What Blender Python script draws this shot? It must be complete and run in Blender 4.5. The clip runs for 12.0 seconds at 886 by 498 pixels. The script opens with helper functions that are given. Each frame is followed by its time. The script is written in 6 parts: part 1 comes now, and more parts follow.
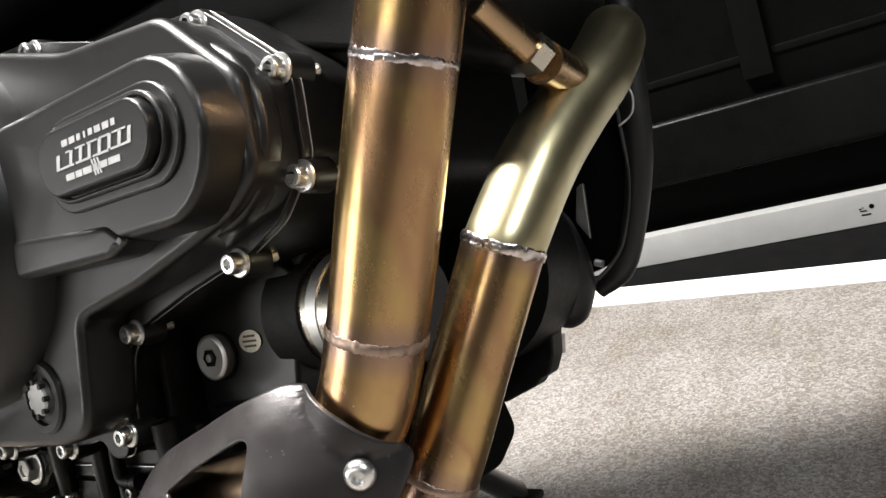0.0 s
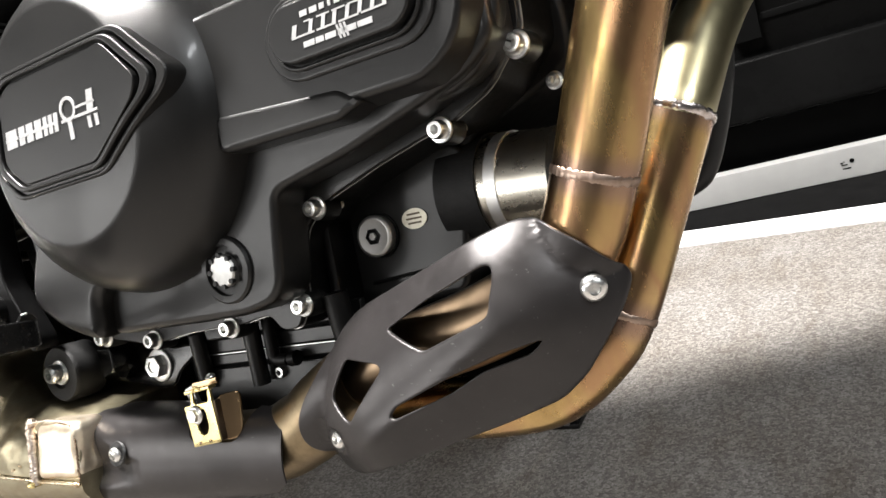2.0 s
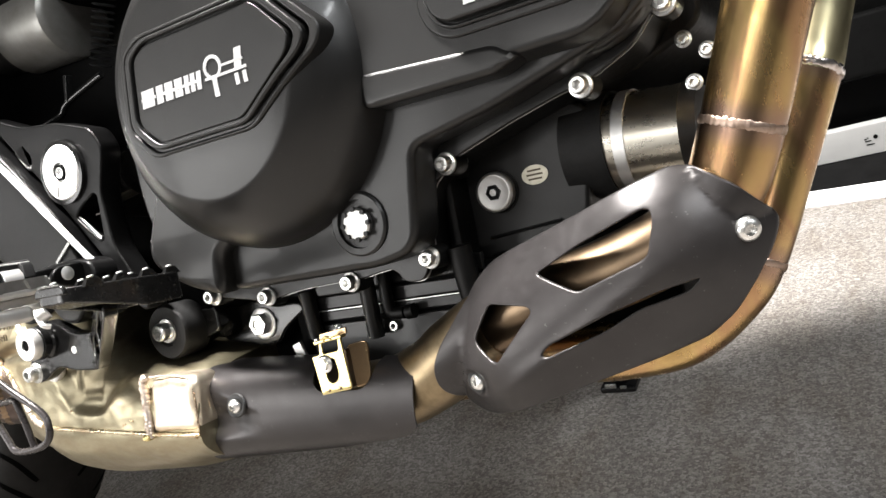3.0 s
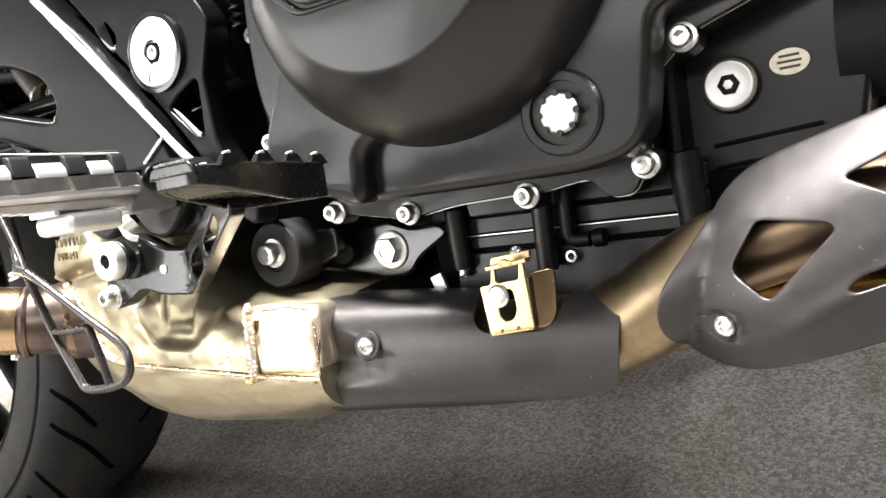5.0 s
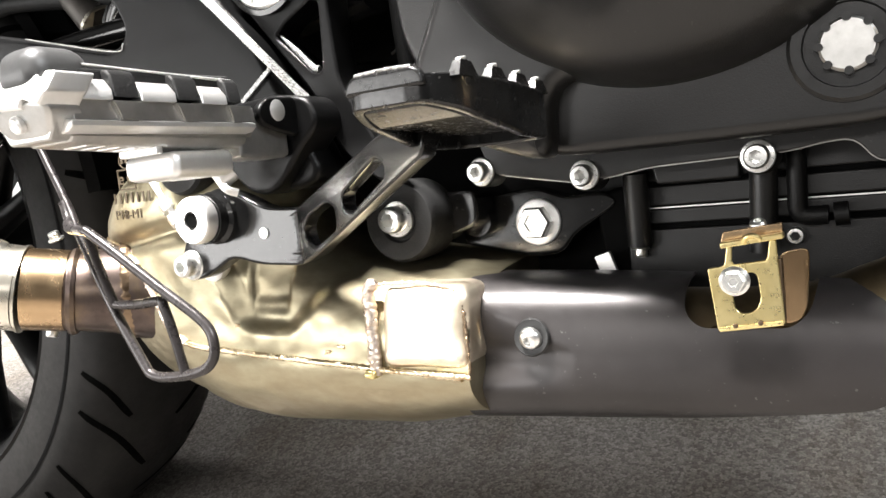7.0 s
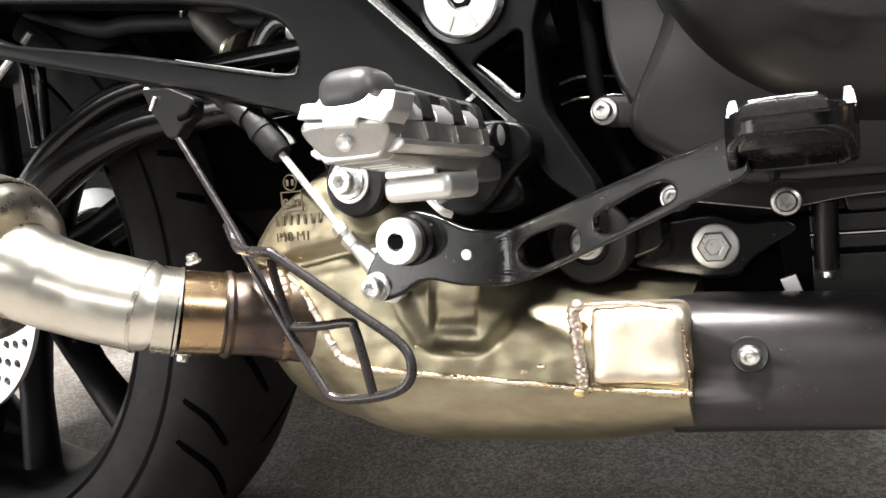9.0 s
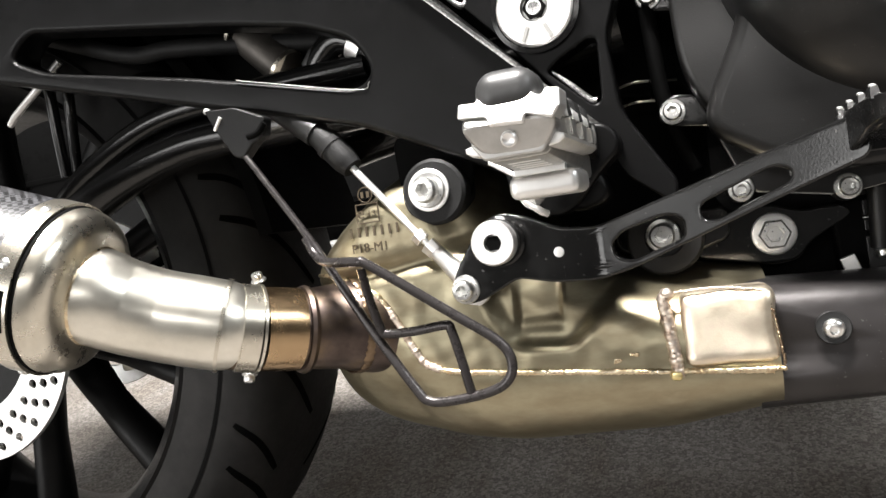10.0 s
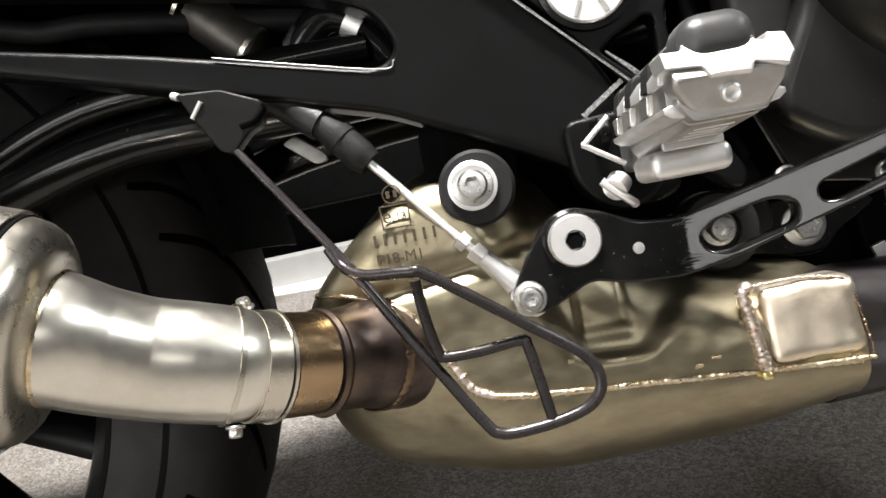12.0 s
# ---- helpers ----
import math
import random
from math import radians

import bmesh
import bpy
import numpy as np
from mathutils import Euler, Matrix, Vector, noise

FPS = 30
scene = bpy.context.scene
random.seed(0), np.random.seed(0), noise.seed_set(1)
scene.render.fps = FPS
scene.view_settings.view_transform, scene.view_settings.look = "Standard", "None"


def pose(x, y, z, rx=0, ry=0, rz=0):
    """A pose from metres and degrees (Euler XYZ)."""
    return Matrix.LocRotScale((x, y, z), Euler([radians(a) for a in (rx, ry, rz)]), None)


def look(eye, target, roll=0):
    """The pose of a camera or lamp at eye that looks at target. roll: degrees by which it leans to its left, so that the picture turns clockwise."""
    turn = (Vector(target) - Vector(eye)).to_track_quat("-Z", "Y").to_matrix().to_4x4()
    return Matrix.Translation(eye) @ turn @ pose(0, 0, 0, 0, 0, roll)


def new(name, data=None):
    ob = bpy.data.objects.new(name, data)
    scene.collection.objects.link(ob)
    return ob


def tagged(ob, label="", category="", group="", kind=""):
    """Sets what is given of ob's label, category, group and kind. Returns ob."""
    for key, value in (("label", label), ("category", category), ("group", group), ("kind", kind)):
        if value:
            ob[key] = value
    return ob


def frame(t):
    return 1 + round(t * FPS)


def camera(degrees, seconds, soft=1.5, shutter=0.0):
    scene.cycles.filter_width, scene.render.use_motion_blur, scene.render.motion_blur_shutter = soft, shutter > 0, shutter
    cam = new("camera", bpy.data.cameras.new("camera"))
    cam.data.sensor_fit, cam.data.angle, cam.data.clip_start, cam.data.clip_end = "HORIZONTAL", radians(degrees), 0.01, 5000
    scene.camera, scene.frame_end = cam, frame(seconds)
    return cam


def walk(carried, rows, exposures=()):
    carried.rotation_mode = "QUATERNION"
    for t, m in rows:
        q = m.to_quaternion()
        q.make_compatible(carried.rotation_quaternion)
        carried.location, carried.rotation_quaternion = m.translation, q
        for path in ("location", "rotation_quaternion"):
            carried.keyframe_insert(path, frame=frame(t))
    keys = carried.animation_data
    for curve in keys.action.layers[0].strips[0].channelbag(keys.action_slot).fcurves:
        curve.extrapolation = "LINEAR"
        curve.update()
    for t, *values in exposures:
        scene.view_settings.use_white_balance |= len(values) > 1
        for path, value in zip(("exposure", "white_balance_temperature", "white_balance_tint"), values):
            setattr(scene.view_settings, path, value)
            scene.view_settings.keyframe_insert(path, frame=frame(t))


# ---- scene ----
cam = camera(60.3, 12.0)
METRES, EYE, TILT, LEAN, TURN = 1.0, 0.4833, -13.308, 19.240, 31.865
ROWS = [
    (0.0, 0.0, 0.0, 0.0, 0.0, 0.0, -0.0),
    (0.5, -0.0166, 0.0019, -0.028, -0.47, -1.94, 0.59),
    (1.0, -0.0456, -0.0062, -0.0457, -1.54, -3.37, 0.22),
    (1.5, -0.0855, -0.0225, -0.0538, -2.55, -2.19, -0.39),
    (2.0, -0.1371, -0.0477, -0.0703, -4.64, -0.57, 0.4),
    (2.5, -0.1834, -0.0603, -0.0862, -5.93, -0.71, 0.72),
    (3.0, -0.232, -0.0623, -0.0916, -5.83, -1.53, 0.59),
    (5.0, -0.3219, 0.0653, -0.1339, -4.13, -3.71, -2.17),
    (5.5, -0.3498, 0.0935, -0.1406, -4.62, -4.04, -2.81),
    (6.0, -0.381, 0.1289, -0.1482, -4.93, -4.23, -3.76),
    (6.5, -0.3968, 0.153, -0.1542, -5.24, -4.36, -4.45),
    (8.5, -0.5099, 0.1873, -0.1738, -8.32, -2.57, -5.42),
    (9.0, -0.5636, 0.1758, -0.176, -10.72, -1.36, -5.27),
    (9.5, -0.6101, 0.1738, -0.1883, -13.01, -0.11, -4.14),
    (10.0, -0.6585, 0.183, -0.1977, -16.21, 1.17, -2.07),
    (10.5, -0.6909, 0.209, -0.1988, -18.13, 1.99, -0.86),
    (11.0, -0.7159, 0.2457, -0.2029, -20.81, 2.9, -0.31),
    (11.5, -0.7376, 0.2781, -0.2086, -25.03, 3.34, 0.36),
    (12.0, -0.7657, 0.3102, -0.2142, -32.07, 4.12, 1.49),
]
walk(cam, [(t, pose(0.2509, -0.1317, EYE, TILT, LEAN, TURN) @ pose(METRES * x, METRES * y, METRES * z, 90 + pitch, roll, yaw)) for t, x, y, z, yaw, pitch, roll in ROWS],
     [(0.0, 0.33), (1.5, 0.50), (3.0, 0.80), (5.0, 1.32), (6.5, 1.27), (9.0, 0.55), (10.0, 0.33), (12.0, 0.04)])

# ---- light ----
world = bpy.data.worlds.new("hall_air")
scene.world = world
world.use_nodes = True
world.node_tree.nodes["Background"].inputs[0].default_value = (0.55, 0.6, 0.7, 1)
world.node_tree.nodes["Background"].inputs[1].default_value = 0.01


def area_lamp(x, y, z, sx, sy, watts, aim=None, colour=(1.0, 0.967, 0.937)):
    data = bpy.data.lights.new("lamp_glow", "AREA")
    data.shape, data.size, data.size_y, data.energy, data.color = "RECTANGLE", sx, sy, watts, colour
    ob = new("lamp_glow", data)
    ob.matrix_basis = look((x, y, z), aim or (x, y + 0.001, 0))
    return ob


area_lamp(-0.75, 0.0, 2.9, 0.9, 0.2, 330)
# unseen strip added behind the camera to whiten bare metal faces
area_lamp(-0.2, -3.4, 2.15, 2.6, 0.25, 17, (-0.1, 0.0, 0.4))
area_lamp(2.7, -0.5, 2.9, 0.3, 1.2, 78, None, (0.95, 0.98, 1.0))
# added to brighten the floor beyond the motorcycle
area_lamp(-1.3, 0.95, 2.9, 2.0, 0.3, 14, None, (1.0, 0.985, 0.97))
# fill lamps added before the blank walls beside and behind the camera
area_lamp(-5.9, -1.6, 1.3, 3.4, 1.8, 34, (0.0, -1.6, 1.3), (1.0, 0.985, 0.965))
area_lamp(-3.8, -3.58, 1.35, 3.0, 1.7, 92, (-3.8, 0.0, 1.35), (1.0, 0.985, 0.965))

# ---- materials ----
def material(name):
    m = bpy.data.materials.new(name)
    m.use_nodes = True
    nt = m.node_tree
    return m, nt, nt.nodes["Principled BSDF"]


def node(nt, kind, **values):
    n = nt.nodes.new(kind)
    for k, v in values.items():
        n.inputs[k].default_value = v
    return n


def noise_of(nt, scale, detail=4.0, rough=0.6, stretch=None):
    tc = nt.nodes.new("ShaderNodeTexCoord")
    out = tc.outputs["Object"]
    if stretch:
        mp = nt.nodes.new("ShaderNodeMapping")
        mp.inputs["Scale"].default_value = stretch
        nt.links.new(out, mp.inputs["Vector"])
        out = mp.outputs["Vector"]
    n = node(nt, "ShaderNodeTexNoise", Scale=scale, Detail=detail, Roughness=rough)
    nt.links.new(out, n.inputs["Vector"])
    return n


def ramp(nt, src, stops):
    r = nt.nodes.new("ShaderNodeValToRGB")
    els = r.color_ramp.elements
    while len(els) < len(stops):
        els.new(0.5)
    for e, (p, c) in zip(els, stops):
        e.position, e.color = p, (*c, 1)
    nt.links.new(src, r.inputs[0])
    return r


def grey(v):
    return (v, v, v)


def surface(name, dark, light, metal, rough, scale=40, bump=0.0, bump_scale=600, stretch=None, rough_var=0.08, coat=0.0, spec=0.5, dust=0.0):
    """A surface with broad colour variation, patchy gloss and fine relief."""
    m, nt, b = material(name)
    n1 = noise_of(nt, scale, 5, 0.6, stretch)
    c = ramp(nt, n1.outputs["Fac"], [(0.3, dark), (0.7, light)])
    colour = c.outputs[0]
    if dust:
        specks = ramp(nt, noise_of(nt, 420, 2, 0.5).outputs["Fac"], [(0.715, grey(0.0)), (0.74, grey(1.0))])
        film = ramp(nt, noise_of(nt, 14, 6, 0.7).outputs["Fac"], [(0.45, grey(0.0)), (0.8, grey(0.12))])
        both = node(nt, "ShaderNodeMath")
        both.operation = "MAXIMUM"
        nt.links.new(specks.outputs[0], both.inputs[0])
        nt.links.new(film.outputs[0], both.inputs[1])
        lay = nt.nodes.new("ShaderNodeMix")
        lay.data_type = "RGBA"
        lay.inputs[7].default_value = (dust, dust * 0.97, dust * 0.93, 1)
        nt.links.new(both.outputs[0], lay.inputs[0])
        nt.links.new(colour, lay.inputs[6])
        colour = lay.outputs[2]
    nt.links.new(colour, b.inputs["Base Color"])
    b.inputs["Metallic"].default_value = metal
    b.inputs["Coat Weight"].default_value = coat
    b.inputs["Coat Roughness"].default_value = 0.12
    b.inputs["Specular IOR Level"].default_value = spec
    n2 = noise_of(nt, scale * 5, 6, 0.7, stretch)
    r = ramp(nt, n2.outputs["Fac"], [(0.3, grey(max(0.02, rough - rough_var))), (0.75, grey(rough + rough_var))])
    nt.links.new(r.outputs[0], b.inputs["Roughness"])
    if bump:
        n3 = noise_of(nt, bump_scale, 3, 0.6, stretch)
        bp = node(nt, "ShaderNodeBump", Strength=bump, Distance=0.0006)
        nt.links.new(n3.outputs["Fac"], bp.inputs["Height"])
        nt.links.new(bp.outputs[0], b.inputs["Normal"])
    return m


# middles of the pipe joints, round which the steel is scorched by welding
SCORCH = ((0.0715, -0.005, 0.509, 0.0222), (0.030, -0.005, 0.400, 0.0225), (0.0615, 0.0615, 0.427, 0.0206), (0.0172, 0.0353, 0.322, 0.0196))


def tinted_steel(name, stops, rough, stretch=(1, 1, 0.35), scale=28, wob=0.5, bump=0.05, scorch=(), grain=(1, 1, 0.15)):
    """Stainless steel with heat colours in cloudy patches and a brushed grain."""
    m, nt, b = material(name)
    n1 = noise_of(nt, scale, 5, wob, stretch)
    c = ramp(nt, n1.outputs["Fac"], stops)
    n0 = noise_of(nt, 160, 5, 0.7)
    mx = nt.nodes.new("ShaderNodeMix")
    mx.data_type, mx.blend_type = "RGBA", "MULTIPLY"
    r0 = ramp(nt, n0.outputs["Fac"], [(0.3, grey(0.92)), (0.65, grey(1.0))])
    mx.inputs[0].default_value = 0.8
    nt.links.new(c.outputs[0], mx.inputs[6])
    nt.links.new(r0.outputs[0], mx.inputs[7])
    out = mx.outputs[2]
    for x, y, z, r in scorch:
        tc = nt.nodes.new("ShaderNodeTexCoord")
        dist = nt.nodes.new("ShaderNodeVectorMath")
        dist.operation = "DISTANCE"
        dist.inputs[1].default_value = (x, y, z)
        nt.links.new(tc.outputs["Object"], dist.inputs[0])
        fade = nt.nodes.new("ShaderNodeMapRange")
        for k, v in ((1, r + 0.0002), (2, r + 0.0035), (3, 0.75), (4, 0.0)):
            fade.inputs[k].default_value = v
        nt.links.new(dist.outputs["Value"], fade.inputs[0])
        burn = nt.nodes.new("ShaderNodeMix")
        burn.data_type = "RGBA"
        burn.inputs[7].default_value = (0.30, 0.20, 0.17, 1)
        nt.links.new(fade.outputs[0], burn.inputs[0])
        nt.links.new(out, burn.inputs[6])
        out = burn.outputs[2]
    nt.links.new(out, b.inputs["Base Color"])
    b.inputs["Metallic"].default_value = 1
    n2 = noise_of(nt, 90, 6, 0.7, stretch)
    r = ramp(nt, n2.outputs["Fac"], [(0.3, grey(rough - 0.03)), (0.75, grey(rough + 0.05))])
    nt.links.new(r.outputs[0], b.inputs["Roughness"])
    n3 = noise_of(nt, 900, 3, 0.6, grain)
    bp = node(nt, "ShaderNodeBump", Strength=bump, Distance=0.0003)
    nt.links.new(n3.outputs["Fac"], bp.inputs["Height"])
    nt.links.new(bp.outputs[0], b.inputs["Normal"])
    return m


ENGINE = surface("satin_black_casting", grey(0.0060), (0.0085, 0.0083, 0.0080), 0.0, 0.36, 30, 0.25, 1500, rough_var=0.03, spec=0.36, dust=0.02, coat=0.12)
CASE = surface("dark_crankcase_casting", grey(0.0025), grey(0.005), 0.0, 0.42, 40, 0.4, 900, spec=0.2)
FRAME = surface("black_powder_coat", grey(0.0014), (0.0028, 0.0028, 0.003), 0.0, 0.36, 50, 0.2, 1800, spec=0.15, dust=0.012)
GLOSS = surface("gloss_black_paint", grey(0.004), grey(0.008), 0.0, 0.15, 60, 0.1, 900, rough_var=0.05, spec=0.42, dust=0.06)
SHIELD = surface("charcoal_heat_shield", (0.025, 0.0228, 0.0228), (0.036, 0.0325, 0.0325), 0.45, 0.36, 25, 0.15, 2200, dust=0.08)
TOEPAD = surface("worn_black_pedal_paint", grey(0.003), grey(0.006), 0.0, 0.25, 60, 0.06, 500, spec=0.42, dust=0.04)
RUBBER = surface("black_rubber", grey(0.006), grey(0.012), 0.0, 0.6, 60, 0.4, 700, spec=0.25)
TYRE = surface("tyre_rubber", (0.007, 0.007, 0.0068), (0.0135, 0.013, 0.0127), 0.0, 0.62, 35, 0.3, 900, spec=0.12)
PLASTIC = surface("black_plastic", grey(0.004), grey(0.008), 0.0, 0.45, 60, 0.3, 1200)
# near-black that stands for the shade down in the tread grooves
GROOVESHADE = surface("groove_shade_black", grey(0.0008), grey(0.0014), 0.0, 0.9, 40, spec=0.02)
# near-black for shade in gaps and sockets, and for some black parts
VOID = surface("deep_black_gap_and_part", grey(0.0009), grey(0.0018), 0.0, 0.7, 40, spec=0.05)
ZINC = surface("bright_zinc", (0.78, 0.78, 0.76), (0.88, 0.88, 0.86), 1.0, 0.31, 120, 0.03, 900, rough_var=0.06)
ALU = surface("machined_aluminium", (0.82, 0.815, 0.80), (0.93, 0.925, 0.91), 1.0, 0.46, 80, 0.03, 1300, rough_var=0.04)
GOLD = surface("yellow_zinc_plate", (0.74, 0.60, 0.27), (0.88, 0.74, 0.38), 1.0, 0.30, 60, 0.03, 700, rough_var=0.05)
BRONZE = tinted_steel("bronze_heat_tinted_steel", [(0.25, (0.31, 0.20, 0.085)), (0.40, (0.54, 0.375, 0.16)), (0.52, (0.45, 0.265, 0.14)), (0.64, (0.60, 0.42, 0.20)), (0.78, (0.47, 0.32, 0.20))], 0.25, bump=0.015, scorch=SCORCH)
PALEGOLD = tinted_steel("pale_straw_steel", [(0.25, (0.42, 0.36, 0.2)), (0.5, (0.6, 0.54, 0.34)), (0.75, (0.66, 0.60, 0.41))], 0.32, (1, 1, 0.6), 16)
CATSTEEL = tinted_steel("dull_straw_steel_sheet", [(0.25, (0.24, 0.205, 0.135)), (0.45, (0.40, 0.36, 0.25)), (0.6, (0.32, 0.275, 0.185)), (0.8, (0.50, 0.455, 0.33))], 0.38, (0.6, 1, 1.6), 20, 0.62)
STEEL = tinted_steel("brushed_steel", [(0.3, (0.60, 0.56, 0.47)), (0.7, (0.76, 0.72, 0.63))], 0.28, (0.6, 1, 1), 14, bump=0.006)
LINKSTEEL = tinted_steel("pale_brushed_steel", [(0.3, (0.76, 0.73, 0.64)), (0.7, (0.90, 0.87, 0.79))], 0.31, (0.6, 1, 1), 14, bump=0.006)
SOOTED = tinted_steel("sooted_purple_brown_steel", [(0.3, (0.055, 0.043, 0.04)), (0.5, (0.11, 0.085, 0.075)), (0.72, (0.19, 0.14, 0.09))], 0.36, (1, 1, 1), 34, 0.6, 0.15)
COPPER = tinted_steel("copper_brown_steel", [(0.3, (0.36, 0.24, 0.14)), (0.7, (0.54, 0.39, 0.23))], 0.25)
# burnt steel, also the darker tone for the shaded pipe and groove
BURNTSHADE = tinted_steel("burnt_and_shaded_steel", [(0.3, (0.12, 0.085, 0.06)), (0.7, (0.27, 0.195, 0.125))], 0.33)
COLLECTOR = tinted_steel("dull_brown_steel", [(0.3, (0.17, 0.13, 0.08)), (0.55, (0.27, 0.21, 0.13)), (0.75, (0.22, 0.155, 0.10))], 0.38, (1, 1, 1), 40, 0.6, 0.2)
WELD = tinted_steel("weld_bead", [(0.3, (0.42, 0.34, 0.28)), (0.55, (0.78, 0.72, 0.70)), (0.75, (0.6, 0.56, 0.66))], 0.2, None, 160, 0.7, 0.5)
PINKWELD = tinted_steel("dull_pink_weld", [(0.3, (0.27, 0.19, 0.14)), (0.55, (0.42, 0.32, 0.26)), (0.75, (0.33, 0.24, 0.2))], 0.4, None, 130, 0.7, 0.5)
SEAMWELD = tinted_steel("bright_seam_weld", [(0.3, (0.55, 0.38, 0.2)), (0.6, (0.85, 0.75, 0.55))], 0.28, None, 140, 0.7, 0.5)
PATCHSTEEL = tinted_steel("pale_cream_steel", [(0.3, (0.66, 0.54, 0.40)), (0.5, (0.84, 0.75, 0.6)), (0.7, (0.76, 0.63, 0.52))], 0.4, None, 45, 0.6, 0.2, grain=None)
MARK = surface("white_print", grey(0.27), grey(0.38), 0.0, 0.5, 200)
STAMP = surface("stamped_dark_mark", (0.05, 0.035, 0.02), (0.08, 0.06, 0.035), 0.3, 0.5, 200)
STICKER = surface("metal_foil_sticker", (0.45, 0.42, 0.33), (0.6, 0.57, 0.48), 0.6, 0.4, 300)
PADGREY = surface("dark_grey_rubber", grey(0.03), grey(0.045), 0.0, 0.4, 60, 0.1, 900)
SHOCKGREY = surface("dull_grey_anodised_metal", (0.07, 0.064, 0.058), (0.12, 0.11, 0.10), 0.7, 0.45, 60, 0.1, 900)
SHOCKPALE = surface("pale_grey_cast_metal", (0.20, 0.195, 0.18), (0.30, 0.295, 0.28), 0.6, 0.4, 40, 0.1, 700)
GUNMETAL = surface("gunmetal_wire", (0.035, 0.031, 0.031), (0.05, 0.046, 0.046), 0.6, 0.3, 30, 0.02, 900)
CASTALU = surface("grey_cast_aluminium", (0.42, 0.415, 0.40), (0.55, 0.545, 0.53), 1.0, 0.42, 90, 0.05, 900)
PATCHWELD = tinted_steel("silvery_pink_weld", [(0.3, (0.52, 0.38, 0.29)), (0.5, (0.80, 0.70, 0.60)), (0.7, (0.62, 0.52, 0.47))], 0.42, None, 130, 0.7, 0.6)
# bare worn metal, used for painted glints and lit edges as well
WORNGLINT = surface("scraped_edge_and_glint_metal", (0.08, 0.08, 0.078), (0.74, 0.735, 0.72), 1.0, 0.34, 620, 0.5, 900, rough_var=0.12)
WHITEPAINT = surface("white_trim_paint", grey(0.7), grey(0.8), 0.0, 0.4, 8)
BEAMGREY = surface("grey_aluminium_trim", (0.30, 0.30, 0.295), (0.38, 0.38, 0.37), 0.3, 0.45, 6, 0.2, 300)
BLACKPANEL = surface("black_lacquer_panel", grey(0.0015), grey(0.003), 0.0, 0.3, 5, spec=0.05)
GAPBLACK = surface("shadow_gap_black", grey(0.003), grey(0.005), 0.0, 0.9, 30, spec=0.02)
WALLPAINT = surface("dark_grey_wall_paint", grey(0.06), grey(0.08), 0.0, 0.7, 2)


def carpet_material():
    m, nt, b = material("speckled_grey_carpet")
    tc = nt.nodes.new("ShaderNodeTexCoord")
    n1 = node(nt, "ShaderNodeTexVoronoi", Scale=330.0)
    nt.links.new(tc.outputs["Object"], n1.inputs["Vector"])
    sep = nt.nodes.new("ShaderNodeSeparateColor")
    nt.links.new(n1.outputs["Color"], sep.inputs[0])
    n2 = noise_of(nt, 5, 4, 0.6)
    c1 = ramp(nt, sep.outputs[0], [(0.0, (0.121, 0.113, 0.105)), (0.5, (0.184, 0.173, 0.163)), (1.0, (0.262, 0.25, 0.239))])
    c2 = ramp(nt, n2.outputs["Fac"], [(0.3, (0.74, 0.70, 0.65)), (0.7, grey(1.06))])
    mx = nt.nodes.new("ShaderNodeMix")
    mx.data_type, mx.blend_type = "RGBA", "MULTIPLY"
    mx.inputs[0].default_value = 1
    tuft = ramp(nt, noise_of(nt, 520, 3, 0.7).outputs["Fac"], [(0.32, grey(0.62)), (0.68, grey(1.28))])
    soft = nt.nodes.new("ShaderNodeMix")
    soft.data_type, soft.blend_type = "RGBA", "MULTIPLY"
    soft.inputs[0].default_value = 1
    nt.links.new(c1.outputs[0], soft.inputs[6])
    nt.links.new(tuft.outputs[0], soft.inputs[7])
    nt.links.new(soft.outputs[2], mx.inputs[6])
    nt.links.new(c2.outputs[0], mx.inputs[7])
    # long soft streaks, browner and lighter
    banded = nt.nodes.new("ShaderNodeMix")
    banded.data_type, banded.blend_type = "RGBA", "MULTIPLY"
    banded.inputs[0].default_value = 1
    streak = ramp(nt, noise_of(nt, 16, 5, 0.65, (1.0, 0.3, 1.0)).outputs["Fac"], [(0.35, (0.84, 0.81, 0.77)), (0.5, grey(0.97)), (0.68, grey(1.08))])
    nt.links.new(mx.outputs[2], banded.inputs[6])
    nt.links.new(streak.outputs[0], banded.inputs[7])
    nt.links.new(banded.outputs[2], b.inputs["Base Color"])
    b.inputs["Roughness"].default_value = 0.9
    b.inputs["Specular IOR Level"].default_value = 0.2
    bp = node(nt, "ShaderNodeBump", Strength=0.2, Distance=0.002)
    nt.links.new(n1.outputs["Distance"], bp.inputs["Height"])
    nt.links.new(bp.outputs[0], b.inputs["Normal"])
    return m


def carbon_material():
    m, nt, b = material("carbon_fibre")
    tc = nt.nodes.new("ShaderNodeTexCoord")
    mp = nt.nodes.new("ShaderNodeMapping")
    mp.inputs["Rotation"].default_value = (0.3, 0.4, 0.78)
    nt.links.new(tc.outputs["Object"], mp.inputs["Vector"])
    ck = node(nt, "ShaderNodeTexChecker", Scale=360.0)
    ck.inputs["Color1"].default_value = (0.006, 0.006, 0.0065, 1)
    ck.inputs["Color2"].default_value = (0.075, 0.075, 0.08, 1)
    nt.links.new(mp.outputs[0], ck.inputs["Vector"])
    nt.links.new(ck.outputs["Color"], b.inputs["Base Color"])
    b.inputs["Roughness"].default_value = 0.35
    b.inputs["Coat Weight"].default_value = 0.6
    b.inputs["Coat Roughness"].default_value = 0.15
    return m


CARPET, CARBON = carpet_material(), carbon_material()

